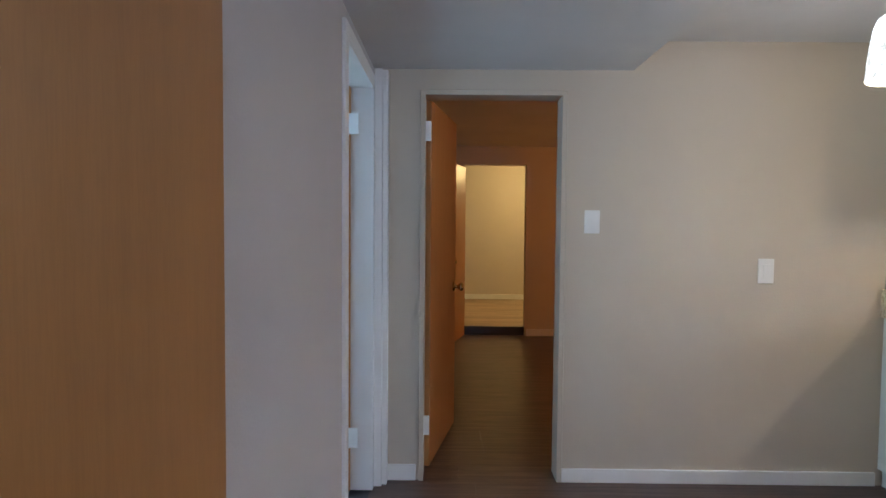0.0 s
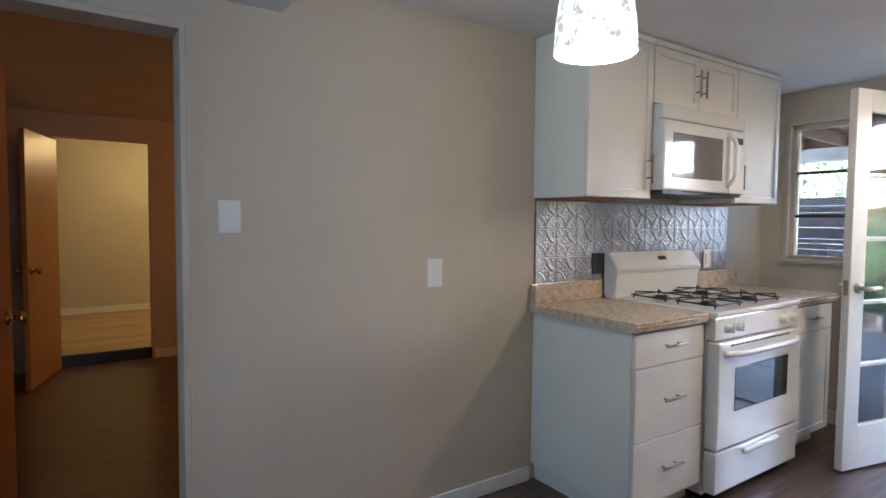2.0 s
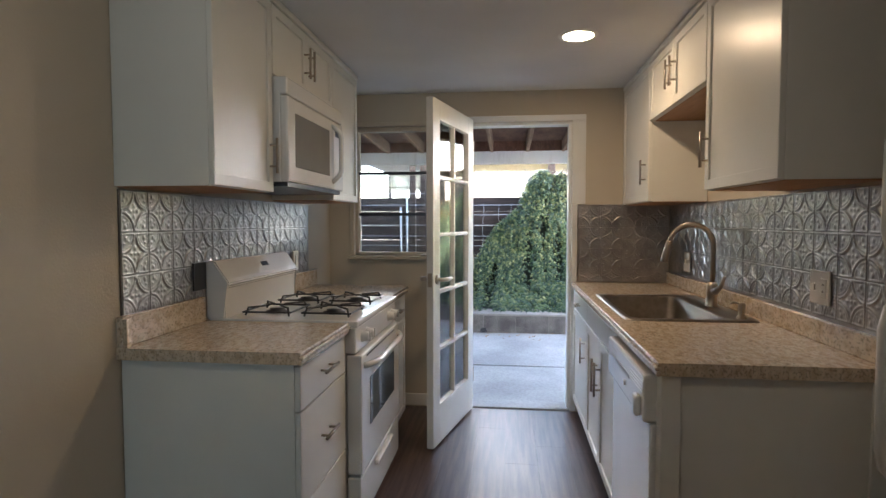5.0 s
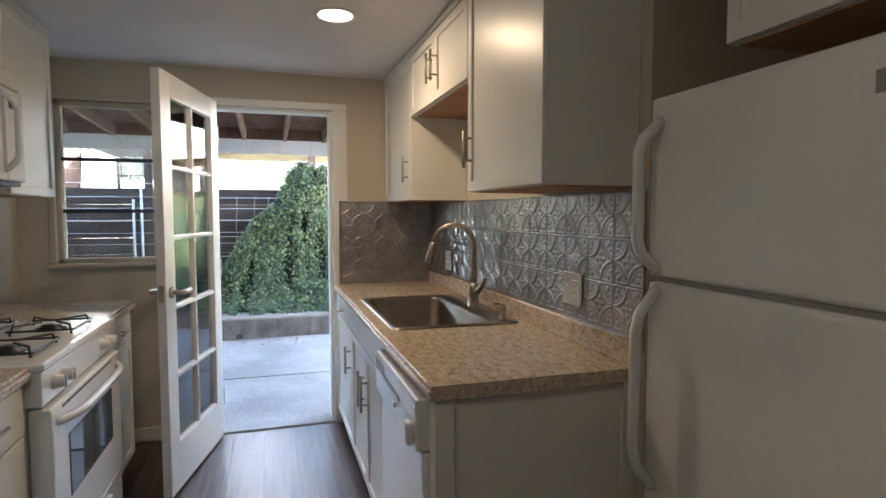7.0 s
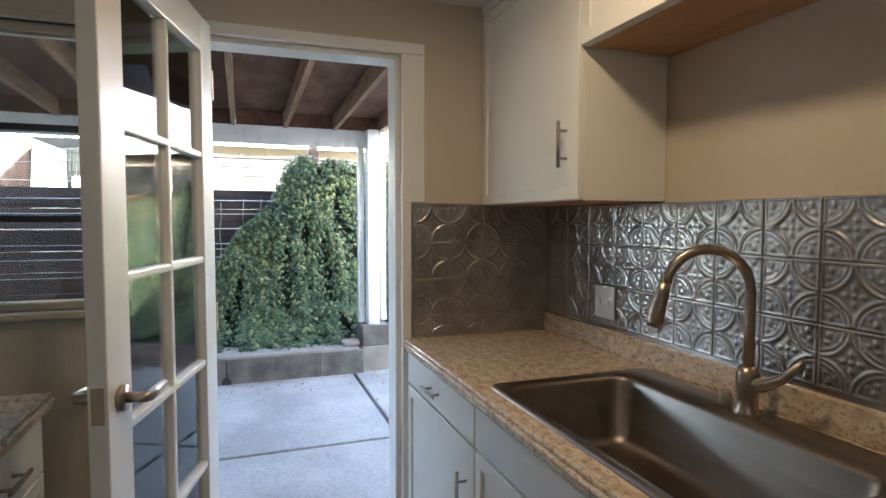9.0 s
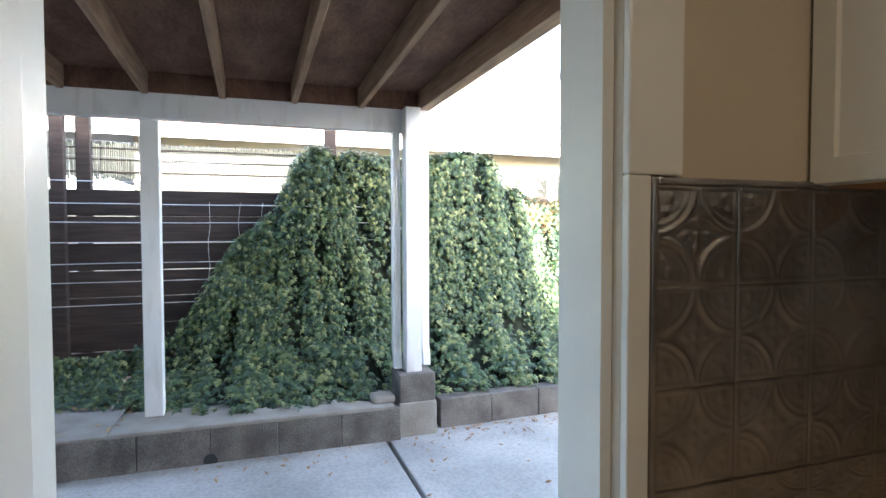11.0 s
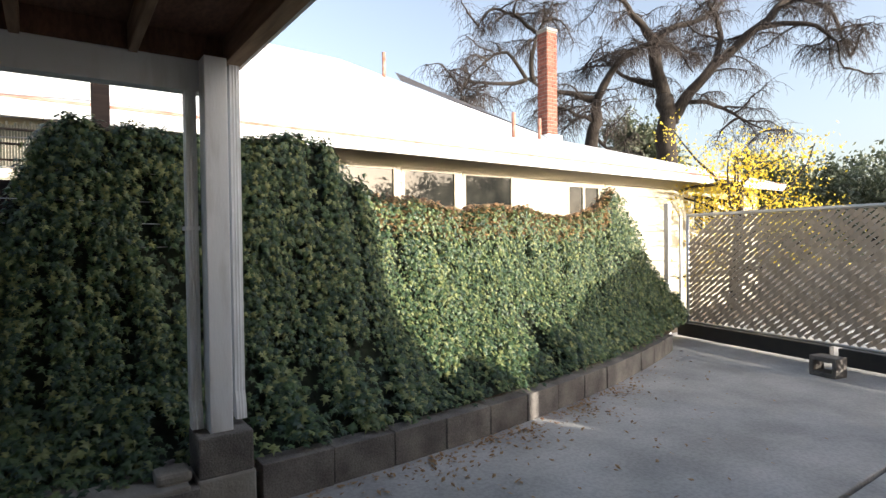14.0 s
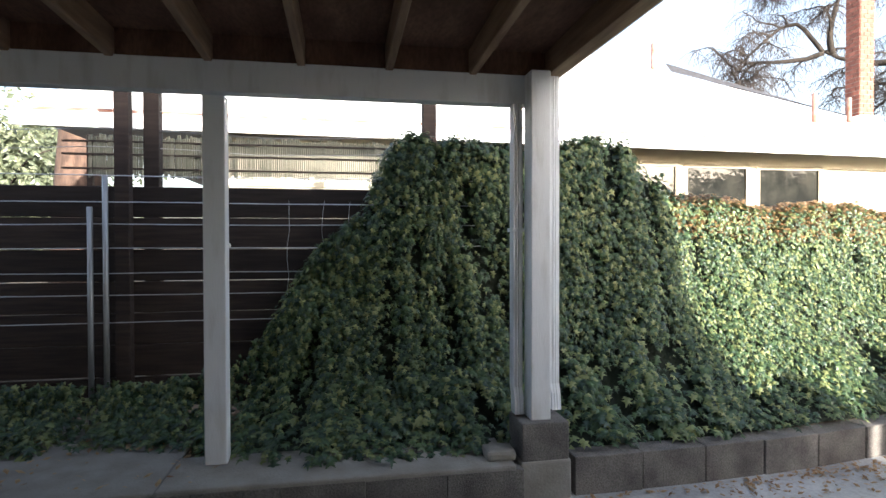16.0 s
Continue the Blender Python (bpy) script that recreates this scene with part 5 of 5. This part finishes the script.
for z0, z1 in ((0, 0.045), (0.15, 0.195)):
    box(-0.125, 0.125, -0.092, 0.092, z0, z1, bm=bm, r=0.006)
bmesh.ops.transform(bm, matrix=Matrix.Translation((6.52, -5.06, G)) @ Matrix.Rotation(radians(-10), 4, "Z"), verts=bm.verts)
part("body", bm, M_BLOCK, cb)

# ---- the neighbour's house ----
nh = thing("neighbour_house", "low cream house with white roof and red brick chimney", "house", "", (12.5, -4.5, G))


def eave_x(y):
    return 9.98 - 0.040 * (y + 0.6)


ys0, ys1 = 2.75, -12.8
def nwall(y, back=0.0):
    return eave_x(y) + 0.48 + back
bm = bmesh.new()
ops = [(-2.55, -1.45, 1.66, 2.28), (-3.55, -2.64, 1.66, 2.28), (-4.64, -3.68, 1.66, 2.28), (-6.74, -5.91, 1.55, 2.22), (-10.7, -9.85, 1.4, 2.2)]
cuts = sorted({ys0, ys1, *[o[0] for o in ops], *[o[1] for o in ops]}, reverse=True)
for a, b in zip(cuts, cuts[1:]):
    hole = next((o for o in ops if o[0] <= b + 1e-6 and o[1] >= a - 1e-6), None)
    spans = [(-0.3, hole[2]), (hole[3], 2.45)] if hole else [(-0.3, 2.45)]
    for z0, z1 in spans:
        prism(bm, [(nwall(a), a), (nwall(b), b), (nwall(b, 0.15), b), (nwall(a, 0.15), a)], z0, z1)
prism(bm, [(nwall(ys0), ys0), (nwall(ys0, 9), ys0), (nwall(ys0, 9), ys0 - 0.15), (nwall(ys0), ys0 - 0.15)], -0.3, 2.45)
prism(bm, [(nwall(ys1), ys1), (nwall(ys1, 9), ys1), (nwall(ys1, 9), ys1 + 0.15), (nwall(ys1), ys1 + 0.15)], -0.3, 2.45)
part("wall", bm, M_SIDING, nh, "cream lap siding")
for k in range(14):
    z = 0.1 + 0.18 * k
    for a, b in zip(cuts, cuts[1:]):
        hole = next((o for o in ops if o[0] <= b + 1e-6 and o[1] >= a - 1e-6), None)
        if hole and hole[2] - 0.19 < z < hole[3]:
            continue
        bm = bmesh.new()
        va = [bm.verts.new(p) for p in ((nwall(a, -0.022), a, z), (nwall(b, -0.022), b, z), (nwall(b, -0.003), b, z + 0.178), (nwall(a, -0.003), a, z + 0.178), (nwall(a, 0.0), a, z), (nwall(b, 0.0), b, z))]
        bm.faces.new((va[0], va[1], va[2], va[3]))
        bm.faces.new((va[0], va[4], va[5], va[1]))
        part("siding_board", bm, M_SIDING, nh)
for y0, y1, z0, z1 in ops:
    x = nwall((y0 + y1) / 2)
    wd = part("window", boxes((x - 0.035, x + 0.06, y0, y0 + 0.05, z0, z1), (x - 0.035, x + 0.06, y1 - 0.05, y1, z0, z1), (x - 0.033, x + 0.058, y0, y1, z1 - 0.05, z1), (x - 0.033, x + 0.058, y0, y1, z0, z0 + 0.05)), M_FRAME, nh, "tan window frame")
    part("pane", box(x - 0.012, x - 0.006, y0 + 0.045, y1 - 0.045, z0 + 0.045, z1 - 0.045), M_FARGLASS, wd, "dark reflecting glass")
    if y1 - y0 < 0.88:
        part("sash", box(x - 0.03, x - 0.008, (y0 + y1) / 2 - 0.025, (y0 + y1) / 2 + 0.025, z0 + 0.05, z1 - 0.05), M_SIDING, wd)
# roof: a low hip with its near eave along the yard
e0, e1 = Vector((eave_x(4.35), 4.35, 2.52)), Vector((eave_x(-13.2), -13.2, 2.52))
f0, f1 = Vector((eave_x(4.35) + 10, 4.35, 2.52)), Vector((eave_x(-13.2) + 10, -13.2, 2.52))
top0, top1, mid = Vector((15.6, 3.2, 5.5)), Vector((16.2, -4.4, 5.5)), Vector((15.2, -10.3, 4.05))
bm = bmesh.new()
vv = [bm.verts.new(p) for p in (e0, e1, f1, f0, top0, top1, mid)]
for f in ((0, 1, 6), (0, 6, 5), (0, 5, 4), (3, 0, 4), (1, 2, 6), (2, 5, 6), (2, 3, 4), (2, 4, 5)):
    bm.faces.new([vv[i] for i in f])
low_ = [bm.verts.new(v.co - Vector((0, 0, 0.03))) for v in vv[:4]]
bm.faces.new(low_[::-1])
for k in range(4):
    bm.faces.new((vv[k], vv[(k + 1) % 4], low_[(k + 1) % 4], low_[k]))
rf = part("roof", bm, M_ROOF, nh, "sunlit pale roof")
bm = bmesh.new()
prism(bm, [(e0.x - 0.02, e0.y), (e1.x - 0.02, e1.y), (e1.x + 0.03, e1.y), (e0.x + 0.03, e0.y)], 2.36, 2.50)
part("fascia", bm, M_WPAINT, nh, "white fascia board")
bm = bmesh.new()
prism(bm, [(e0.x - 0.03, e0.y), (e1.x - 0.03, e1.y), (e1.x + 0.06, e1.y), (e0.x + 0.06, e0.y)], 2.502, 2.528)
part("flashing", bm, M_RUST, nh, "rusty drip edge")
bm = bmesh.new()
prism(bm, [(e0.x, e0.y), (e1.x, e1.y), (e1.x + 0.5, e1.y), (e0.x + 0.5, e0.y)], 2.44, 2.46)
part("soffit", bm, M_SIDING, nh)
# strip along the ridge, coloured dark to read as the slope's shaded side
bm = bmesh.new()
a_, b_ = top1.lerp(mid, 0.25), top1.lerp(mid, 0.97)
va = [bm.verts.new(p) for p in (a_ + Vector((0, 0, .03)), b_ + Vector((0, 0, .03)), b_ + Vector((0.25, .0, .10)), a_ + Vector((0.25, 0, .30)))]
bm.faces.new(va)
part("ridge_shade_strip", bm, M_RIDGE, rf, "dark strip painted as the ridge's shaded side")
for x, y, z0, h in ((15.9, -5.4, 5.0, 0.75), (13.6, -7.4, 3.75, 0.38), (14.3, -8.9, 3.95, 0.34)):
    part("vent_pipe", tube([(x, y, z0 - 0.3), (x, y, z0 + h)], 0.045, 10), M_RUST, rf, "rusty vent pipe", True)
CHX, CHY = 15.25, -10.15
ch = part("chimney", box(CHX - 0.18, CHX + 0.18, CHY - 0.18, CHY + 0.18, 3.0, 6.94), M_MORTAR, nh, "tall red brick chimney")
part("cap", box(CHX - 0.21, CHX + 0.21, CHY - 0.21, CHY + 0.21, 6.935, 7.02, r=0.02), M_MORTAR, ch)
part("flashing", boxes((CHX - 0.28, CHX + 0.28, CHY - 0.28, CHY + 0.28, 3.5, 4.12)), M_WPAINT, ch)
bricks = {}
for w in (0.170, 0.082):
    bricks[w] = (mesh_from("brick", box(-0.012, 0.012, -w / 2, w / 2, -0.042, 0.042), M_BRICK), mesh_from("brick", box(-w / 2, w / 2, -0.012, 0.012, -0.042, 0.042), M_BRICK))
for r in range(28):
    z = 4.16 + 0.1 * r
    for o, w in (((-0.090, 0.170), (0.090, 0.170)) if r % 2 else ((-0.137, 0.082), (0.0, 0.170), (0.137, 0.082))):
        piece("brick", bricks[w][0], ch, Matrix.Translation((CHX - 0.182, CHY + o, z)))
        piece("brick", bricks[w][1], ch, Matrix.Translation((CHX + o, CHY + 0.182, z)))


# ---- trees ----
def limb(bm, p, d, r, length, r2, rr, steps=6, droop=0.0, wander=0.25, n=7):
    pts, rad = [p.copy()], [r]
    for i in range(steps):
        d = (d + Vector((rr.uniform(-1, 1), rr.uniform(-1, 1), rr.uniform(-1, 1))) * wander - Vector((0, 0, droop))).normalized()
        p = p + d * (length / steps)
        pts.append(p.copy())
        rad.append(r + (r2 - r) * (i + 1) / steps)
    tube(pts, rad, n, bm)
    return pts, d


def old_tree(name, base, label, seed, trunk, limbs):
    """A bare tree by its main limbs: each a start and end radius and a few (side, height, depth) stations."""
    rr = random.Random(seed)
    t = thing(name, label, "tree", "", base)
    b0 = Vector(base)
    def place(s, h, d):
        return b0 + Vector((-0.578 * s + 0.816 * d, -0.816 * s - 0.578 * d, h))
    def run(bm, stations, r0, r1, n):
        pts = [place(*s) for s in stations]
        out = []
        for k in range(len(pts) - 1):
            a, p, q, b = pts[max(k - 1, 0)], pts[k], pts[k + 1], pts[min(k + 2, len(pts) - 1)]
            for i in range(4):
                u = i / 4
                out.append(0.5 * ((2 * p) + (q - a) * u + (2 * a - 5 * p + 4 * q - b) * u * u + (3 * p - a - 3 * q + b) * u ** 3))
        out.append(pts[-1])
        out = [p + noise.noise_vector(p * 1.3) * 0.16 * min(1, k / 3) for k, p in enumerate(out)]
        m_ = len(out) - 1
        tube(out, [(r0 + (r1 - r0) * k / m_) * 0.84 * (1 + 0.16 * noise.noise(p * 3)) for k, p in enumerate(out)], n, bm)
        return out
    bt_, twigs = bmesh.new(), bmesh.new()
    run(bt_, *trunk, 14)
    part("trunk", bt_, M_BARK, t, "", True)
    for r0, r1, stations in limbs:
        bl = bmesh.new()
        q = run(bl, stations, r0, r1, 9)
        for j in range(3 + len(q) // 2):
            s = q[rr.randint(len(q) // 4, len(q) - 1)]
            a = rr.uniform(0, 6.28)
            q2, _ = limb(bl, s, Vector((math.cos(a), math.sin(a), rr.uniform(-.3, .9))).normalized(), rr.uniform(.035, .07), rr.uniform(1.0, 2.6), 0.014, rr, 8, 0.06, 0.36, 5)
            for w_ in q2[1:] + q2[3:]:
                for i in range(3):
                    a = rr.uniform(0, 6.28)
                    q3, _ = limb(twigs, w_, Vector((math.cos(a), math.sin(a), rr.uniform(-.5, .5))).normalized(), 0.011, rr.uniform(.5, 1.3), 0.006, rr, 5, 0.24, 0.22, 3)
                    limb(twigs, q3[rr.randint(1, 4)], Vector((rr.uniform(-.5, .5), rr.uniform(-.5, .5), -0.6)).normalized(), 0.008, rr.uniform(.3, .9), 0.005, rr, 3, 0.25, 0.2, 3)
        part("branch", bl, M_BARK, t, "twisting bare limb", True)
    tagged(part("twig_spray", twigs, M_TWIG, t, "drooping bare twigs"), kind="stuff")
    return t


def leafy_tree(name, base, height, crown_r, label, seed, material, count, leaf, trunk_h=0.3, gap_=0.35):
    rr = random.Random(seed)
    t = thing(name, label, "tree", "", base)
    trunk = bmesh.new()
    p = Vector(base)
    pts, d = limb(trunk, p, Vector((0, 0, 1)), 0.03 * height, height * 0.55, 0.012 * height, rr, 7, 0, 0.10, 8)
    clumps = []
    for k in range(26):
        a = rr.uniform(0, 6.28)
        s = pts[rr.randint(2, 7)]
        q, _ = limb(trunk, s, Vector((math.cos(a), math.sin(a), rr.uniform(.1, 1.0))).normalized(), 0.009 * height, crown_r * rr.uniform(.6, 1.1), 0.002 * height, rr, 5, 0.0, 0.25, 5)
        clumps += q[2:]
    part("trunk", trunk, M_BARK, t, "", True)
    spots = []
    for i in range(count):
        c = clumps[rr.randrange(len(clumps))]
        o = Vector((rr.gauss(0, 1), rr.gauss(0, 1), rr.gauss(0, .8))) * crown_r * gap_ * 0.5
        spots.append((c + o, Vector((rr.uniform(-1, 1), rr.uniform(-1, 1), rr.uniform(-.2, 1))), leaf * rr.uniform(.6, 1.3), rr.uniform(-3, 3)))
    leaf_cloud("crown", spots, material, t, OVAL, "uneven leafy crown")
    return t


def far(px, depth):
    """A place seen from the patio corner: sideways slope and depth."""
    return (4.26 + depth * (0.816 - 0.578 * px), 1.21 + depth * (-0.578 - 0.816 * px), -0.2)


old_tree("bare_tree", far(0.392, 27), "old bare spreading tree with thick dark trunk", 5, ([(0, -0.2, 0), (0.0, 3, 0), (0.1, 6.2, 0), (0, 8.2, 0)], 0.72, 0.46),
         [(0.40, 0.30, [(0, 8.0, 0), (-0.4, 9.8, .1), (-0.5, 11.1, .2)]), (0.27, 0.05, [(-0.5, 10.9, .2), (-1.2, 11.9, .1), (-2.3, 12.9, -.3), (-4.0, 13.6, -1)]),
          (0.26, 0.05, [(-0.5, 10.8, .2), (0.4, 11.4, .2), (1.5, 11.9, .6), (3.0, 12.8, 1.2), (4.0, 14.0, 1.6)]), (0.36, 0.05, [(0.3, 7.0, 0), (1.0, 8.2, -.2), (2.2, 9.5, -.5), (4.0, 11.1, -.8), (5.0, 12.1, -1), (6.5, 12.3, -1), (7.5, 11.1, -1.1), (8.0, 9.6, -1.2)]),
          (0.16, 0.03, [(0.7, 7.9, 0), (1.7, 7.8, -.6), (3.0, 6.9, -1.1), (3.9, 6.2, -1.6)]), (0.18, 0.03, [(4.0, 11.1, -.8), (5.2, 11.0, -1.6), (6.4, 10.2, -2.2), (6.8, 8.8, -2.4)]),
          (0.17, 0.03, [(0.1, 8.6, .1), (-1.2, 9.4, 1.2), (-2.2, 10.6, 2.2), (-3.2, 10.4, 3.0)]), (0.2, 0.04, [(2.2, 9.5, -.5), (2.6, 11.2, -.1), (2.2, 12.6, .2), (2.6, 14.2, .3)])])
old_tree("bare_tree", far(0.262, 27), "crooked bare tree behind the brick chimney", 11, ([(0, -0.2, 0), (-0.2, 3, 0), (-0.1, 5.3, 0), (0.2, 7.0, 0), (0.2, 8.1, 0)], 0.50, 0.27),
         [(0.25, 0.04, [(0.2, 8.0, 0), (1.15, 9.6, -.3), (2.5, 10.5, -.6), (3.6, 10.2, -1.0), (4.4, 9.0, -1.2)]), (0.23, 0.06, [(0.2, 8.1, 0), (-0.7, 8.4, .2), (-1.8, 8.7, .4), (-3.0, 9.2, .4)]),
          (0.14, 0.03, [(-3.0, 9.2, .4), (-4.3, 8.9, .3), (-5.4, 9.0, .1), (-6.2, 8.2, .0)]), (0.17, 0.03, [(-2.7, 9.1, .4), (-2.8, 10.4, .4), (-2.2, 11.9, .5), (-1.7, 13.2, .6)]),
          (0.13, 0.03, [(-3.0, 9.2, .4), (-4.0, 10.4, .2), (-5.2, 9.8, -.2), (-6.1, 8.7, -.3)]), (0.13, 0.04, [(0.1, 7.0, 0), (-0.6, 7.3, -.2), (-1.3, 7.65, -.3), (-2.1, 7.2, -.4)]),
          (0.12, 0.03, [(-2.4, 11.4, .5), (-3.6, 12.4, .6), (-4.8, 12.6, .4), (-5.4, 11.6, .2)]), (0.11, 0.03, [(0.3, 6.2, 0), (1.2, 5.4, .4), (2.0, 4.6, .6)])])
leafy_tree("yellow_tree", far(0.52, 11.5), 4.7, 2.1, "young tree with bright yellow autumn leaves", 3, M_YELLOW, 6500, 0.058, gap_=0.22)
for px, dp, h, cr, cnt, sd in ((0.325, 40, 14.0, 3.0, 11000, 21), (0.375, 38, 11.0, 2.8, 8000, 22), (0.225, 41, 11.0, 2.4, 6000, 28), (0.12, 48, 10.0, 3.2, 5000, 23), (0.63, 34, 6.9, 3.4, 12000, 24), (0.76, 36, 8.4, 4.0, 9000, 25), (-0.62, 30, 8.5, 4.0, 5000, 26), (0.92, 30, 8.0, 4.0, 5000, 27)):
    leafy_tree("evergreen_tree", far(px, dp), h, cr, "distant grey-green evergreen tree", sd, M_EVERG, cnt, 0.30)
for x, y, h, sd in ((-19, -21, 6.4, 41), (-19, -25, 9.5, 42), (-18, -28, 9.0, 44), (-19, -33, 9.5, 43)):
    leafy_tree("autumn_tree", (x, y, -0.2), h, 3.2, "brown autumn tree beyond the house", sd, M_AUTUMN, 4200, 0.32)
for x, y, h, sd in ((25, 12.8, 7.5, 51), (33, 14.5, 9.5, 52), (22, 15.5, 8.0, 53)):
    leafy_tree("evergreen_tree", (x, y, -0.2), h, 3.4, "distant grey-green evergreen tree", sd, M_EVERG, 6000, 0.26)
# a large trunk beyond the fence
bt = thing("big_pine", "thick pale pine trunk beyond the fence", "tree", "", (14.0, 5.65, -0.2))
bm, rr = bmesh.new(), random.Random(9)
limb(bm, Vector((14.0, 5.65, -0.2)), Vector((0, 0, 1)), 0.36, 11, 0.25, rr, 10, 0, 0.03, 16)
part("trunk", bm, M_PINE, bt, "", True)

# ---- pieces: tin tiles and floor planks ----
def tin_tile(s):
    """A pressed tin tile: double quarter rings round the corners, a pointed star between them, scrolls and a beaded rim."""
    n = 40
    def ridge(d, half, top):
        return top * max(0.0, 1 - (d / half) ** 2)
    def h(u, v):
        z = 0.0
        for cu in (0, 1):
            for cv in (0, 1):
                r = math.hypot(u - cu, v - cv)
                z = max(z, ridge(r - 0.480, 0.036, 0.0078), ridge(r - 0.405, 0.024, 0.0050))
                lu, lv = abs(u - cu), abs(v - cv)
                z = max(z, ridge(math.hypot((lu - 0.17) / 0.7, lv - 0.13), 0.075, 0.0062), ridge(math.hypot(lu - 0.12, (lv - 0.26) / 0.8), 0.055, 0.0052), ridge(math.hypot((lu - 0.27) / 0.8, lv - 0.20), 0.050, 0.0046))
                if r < 0.40:
                    z = max(z, 0.0016)
        du, dv = abs(u - 0.5), abs(v - 0.5)
        for a, c in ((du, dv), (dv, du)):
            z = max(z, ridge(math.hypot((a - 0.13) / 1.5, c), 0.040, 0.0042), ridge(math.hypot((a - 0.30) / 1.3, c), 0.030, 0.0036))
        z = max(z, ridge(math.hypot(du, dv), 0.034, 0.0050))
        e = min(u, v, 1 - u, 1 - v)
        if e < 0.045:
            z = max(z if e > 0.03 else 0.0, ridge(e - 0.018, 0.020, 0.0066))
        return z
    vs = [((u / n - .5) * s, 0.52 * h(u / n, v / n), (v / n - .5) * s) for v in range(n + 1) for u in range(n + 1)]
    w = n + 1
    fs = [(v * w + u, (v + 1) * w + u, (v + 1) * w + u + 1, v * w + u + 1) for v in range(n) for u in range(n)]
    me = bpy.data.meshes.new("tin_tile")
    me.from_pydata(vs, [], fs)
    me.polygons.foreach_set("use_smooth", [True] * len(fs))
    me.materials.append(M_TIN)
    return me


TS = 0.1475
tile_me = tin_tile(TS - 0.001)


def tin_panel(name, origin, along, rot, nx, low, label, wide=1.0):
    """Three rows of tiles hung from the top line z = 1.447."""
    top = 1.447
    bk = {"n": (1.70, 3.49, WN - 0.006, WN - 0.001), "s": (1.66, 3.957, WS + 0.001, WS + 0.006)}
    if rot == "e":
        bm = box(XE - 0.006, XE - 0.001, WS + 0.01, 1.003, low, top)
    else:
        b = bk[rot]
        bm = box(b[0], b[1], b[2], b[3], low, top)
    s = structure(name, bm, M_TIN, label, "backsplash")
    turn = {"n": math.pi, "s": 0.0, "e": math.pi / 2}[rot]
    for i in range(nx):
        for j in range(3):
            pos = Vector(origin) + Vector(along) * (TS * wide * (i + 0.5))
            pos.z = top - TS * (j + 0.5)
            piece("tin_tile", tile_me, s, Matrix.Translation(pos) @ Matrix.Rotation(turn, 4, "Z") @ Matrix.Diagonal((wide, 1, 1, 1)))
    return s


tin_panel("backsplash_north", (1.702, WN - 0.007, 0), (1, 0, 0), "n", 12, 0.96, "pressed tin backsplash behind the range")
tin_panel("backsplash_south", (3.955, WS + 0.007, 0), (-1, 0, 0), "s", 15, 0.96, "pressed tin backsplash behind the sink", 1.037)
eb = tin_panel("backsplash_east", (XE - 0.007, WS + 0.012, 0), (0, 1, 0), "e", 4, 0.918, "pressed tin backsplash beside the garden door", 1.03)
for i in range(4):
    piece("tin_tile", tile_me, eb, Matrix.Translation((XE - 0.007, WS + 0.012 + 1.03 * TS * (i + .5), 0.962)) @ Matrix.Rotation(math.pi / 2, 4, "Z") @ Matrix.Diagonal((1.03, 1, 0.56, 1)))
part("edge_strip", boxes((XE - 0.014, XE, 0.996, 1.007, 0.918, 1.456), (XE - 0.014, XE, WS + .01, 0.996, 1.445, 1.456), r=0.003), M_TIN, eb, "metal edge strip")

floor_ob = bpy.data.objects["floor"]
PW, PL = 0.178, 1.22


def planks(x0, x1, y0, y1, z, name, me_mat):
    lib = {}
    y = y0
    while y < y1 - 0.01:
        w = min(PW, y1 - y)
        x = x0 - rnd.uniform(0.05, PL - 0.1)
        while x < x1:
            a, b = max(x, x0), min(x + PL, x1)
            if b - a > 0.03:
                key = (round(b - a, 3), round(w, 3))
                if key not in lib:
                    lib[key] = mesh_from("plank", box(-(b - a) / 2 + .0004, (b - a) / 2 - .0004, -w / 2 + .0004, w / 2 - .0004, -0.012, 0.0), me_mat)
                piece(name, lib[key], floor_ob, Matrix.Translation(((a + b) / 2, y + w / 2, z)))
            x += PL
        y += PW


planks(-0.90, 3.929, -2.6, 2.785, 0.0, "plank", M_PLANK)
planks(-0.98, 3.0, 2.785, 6.66, 0.0, "plank", M_PLANK)
planks(-1.4, 1.6, 6.70, 9.2, 0.10, "plank", M_LPLANK)
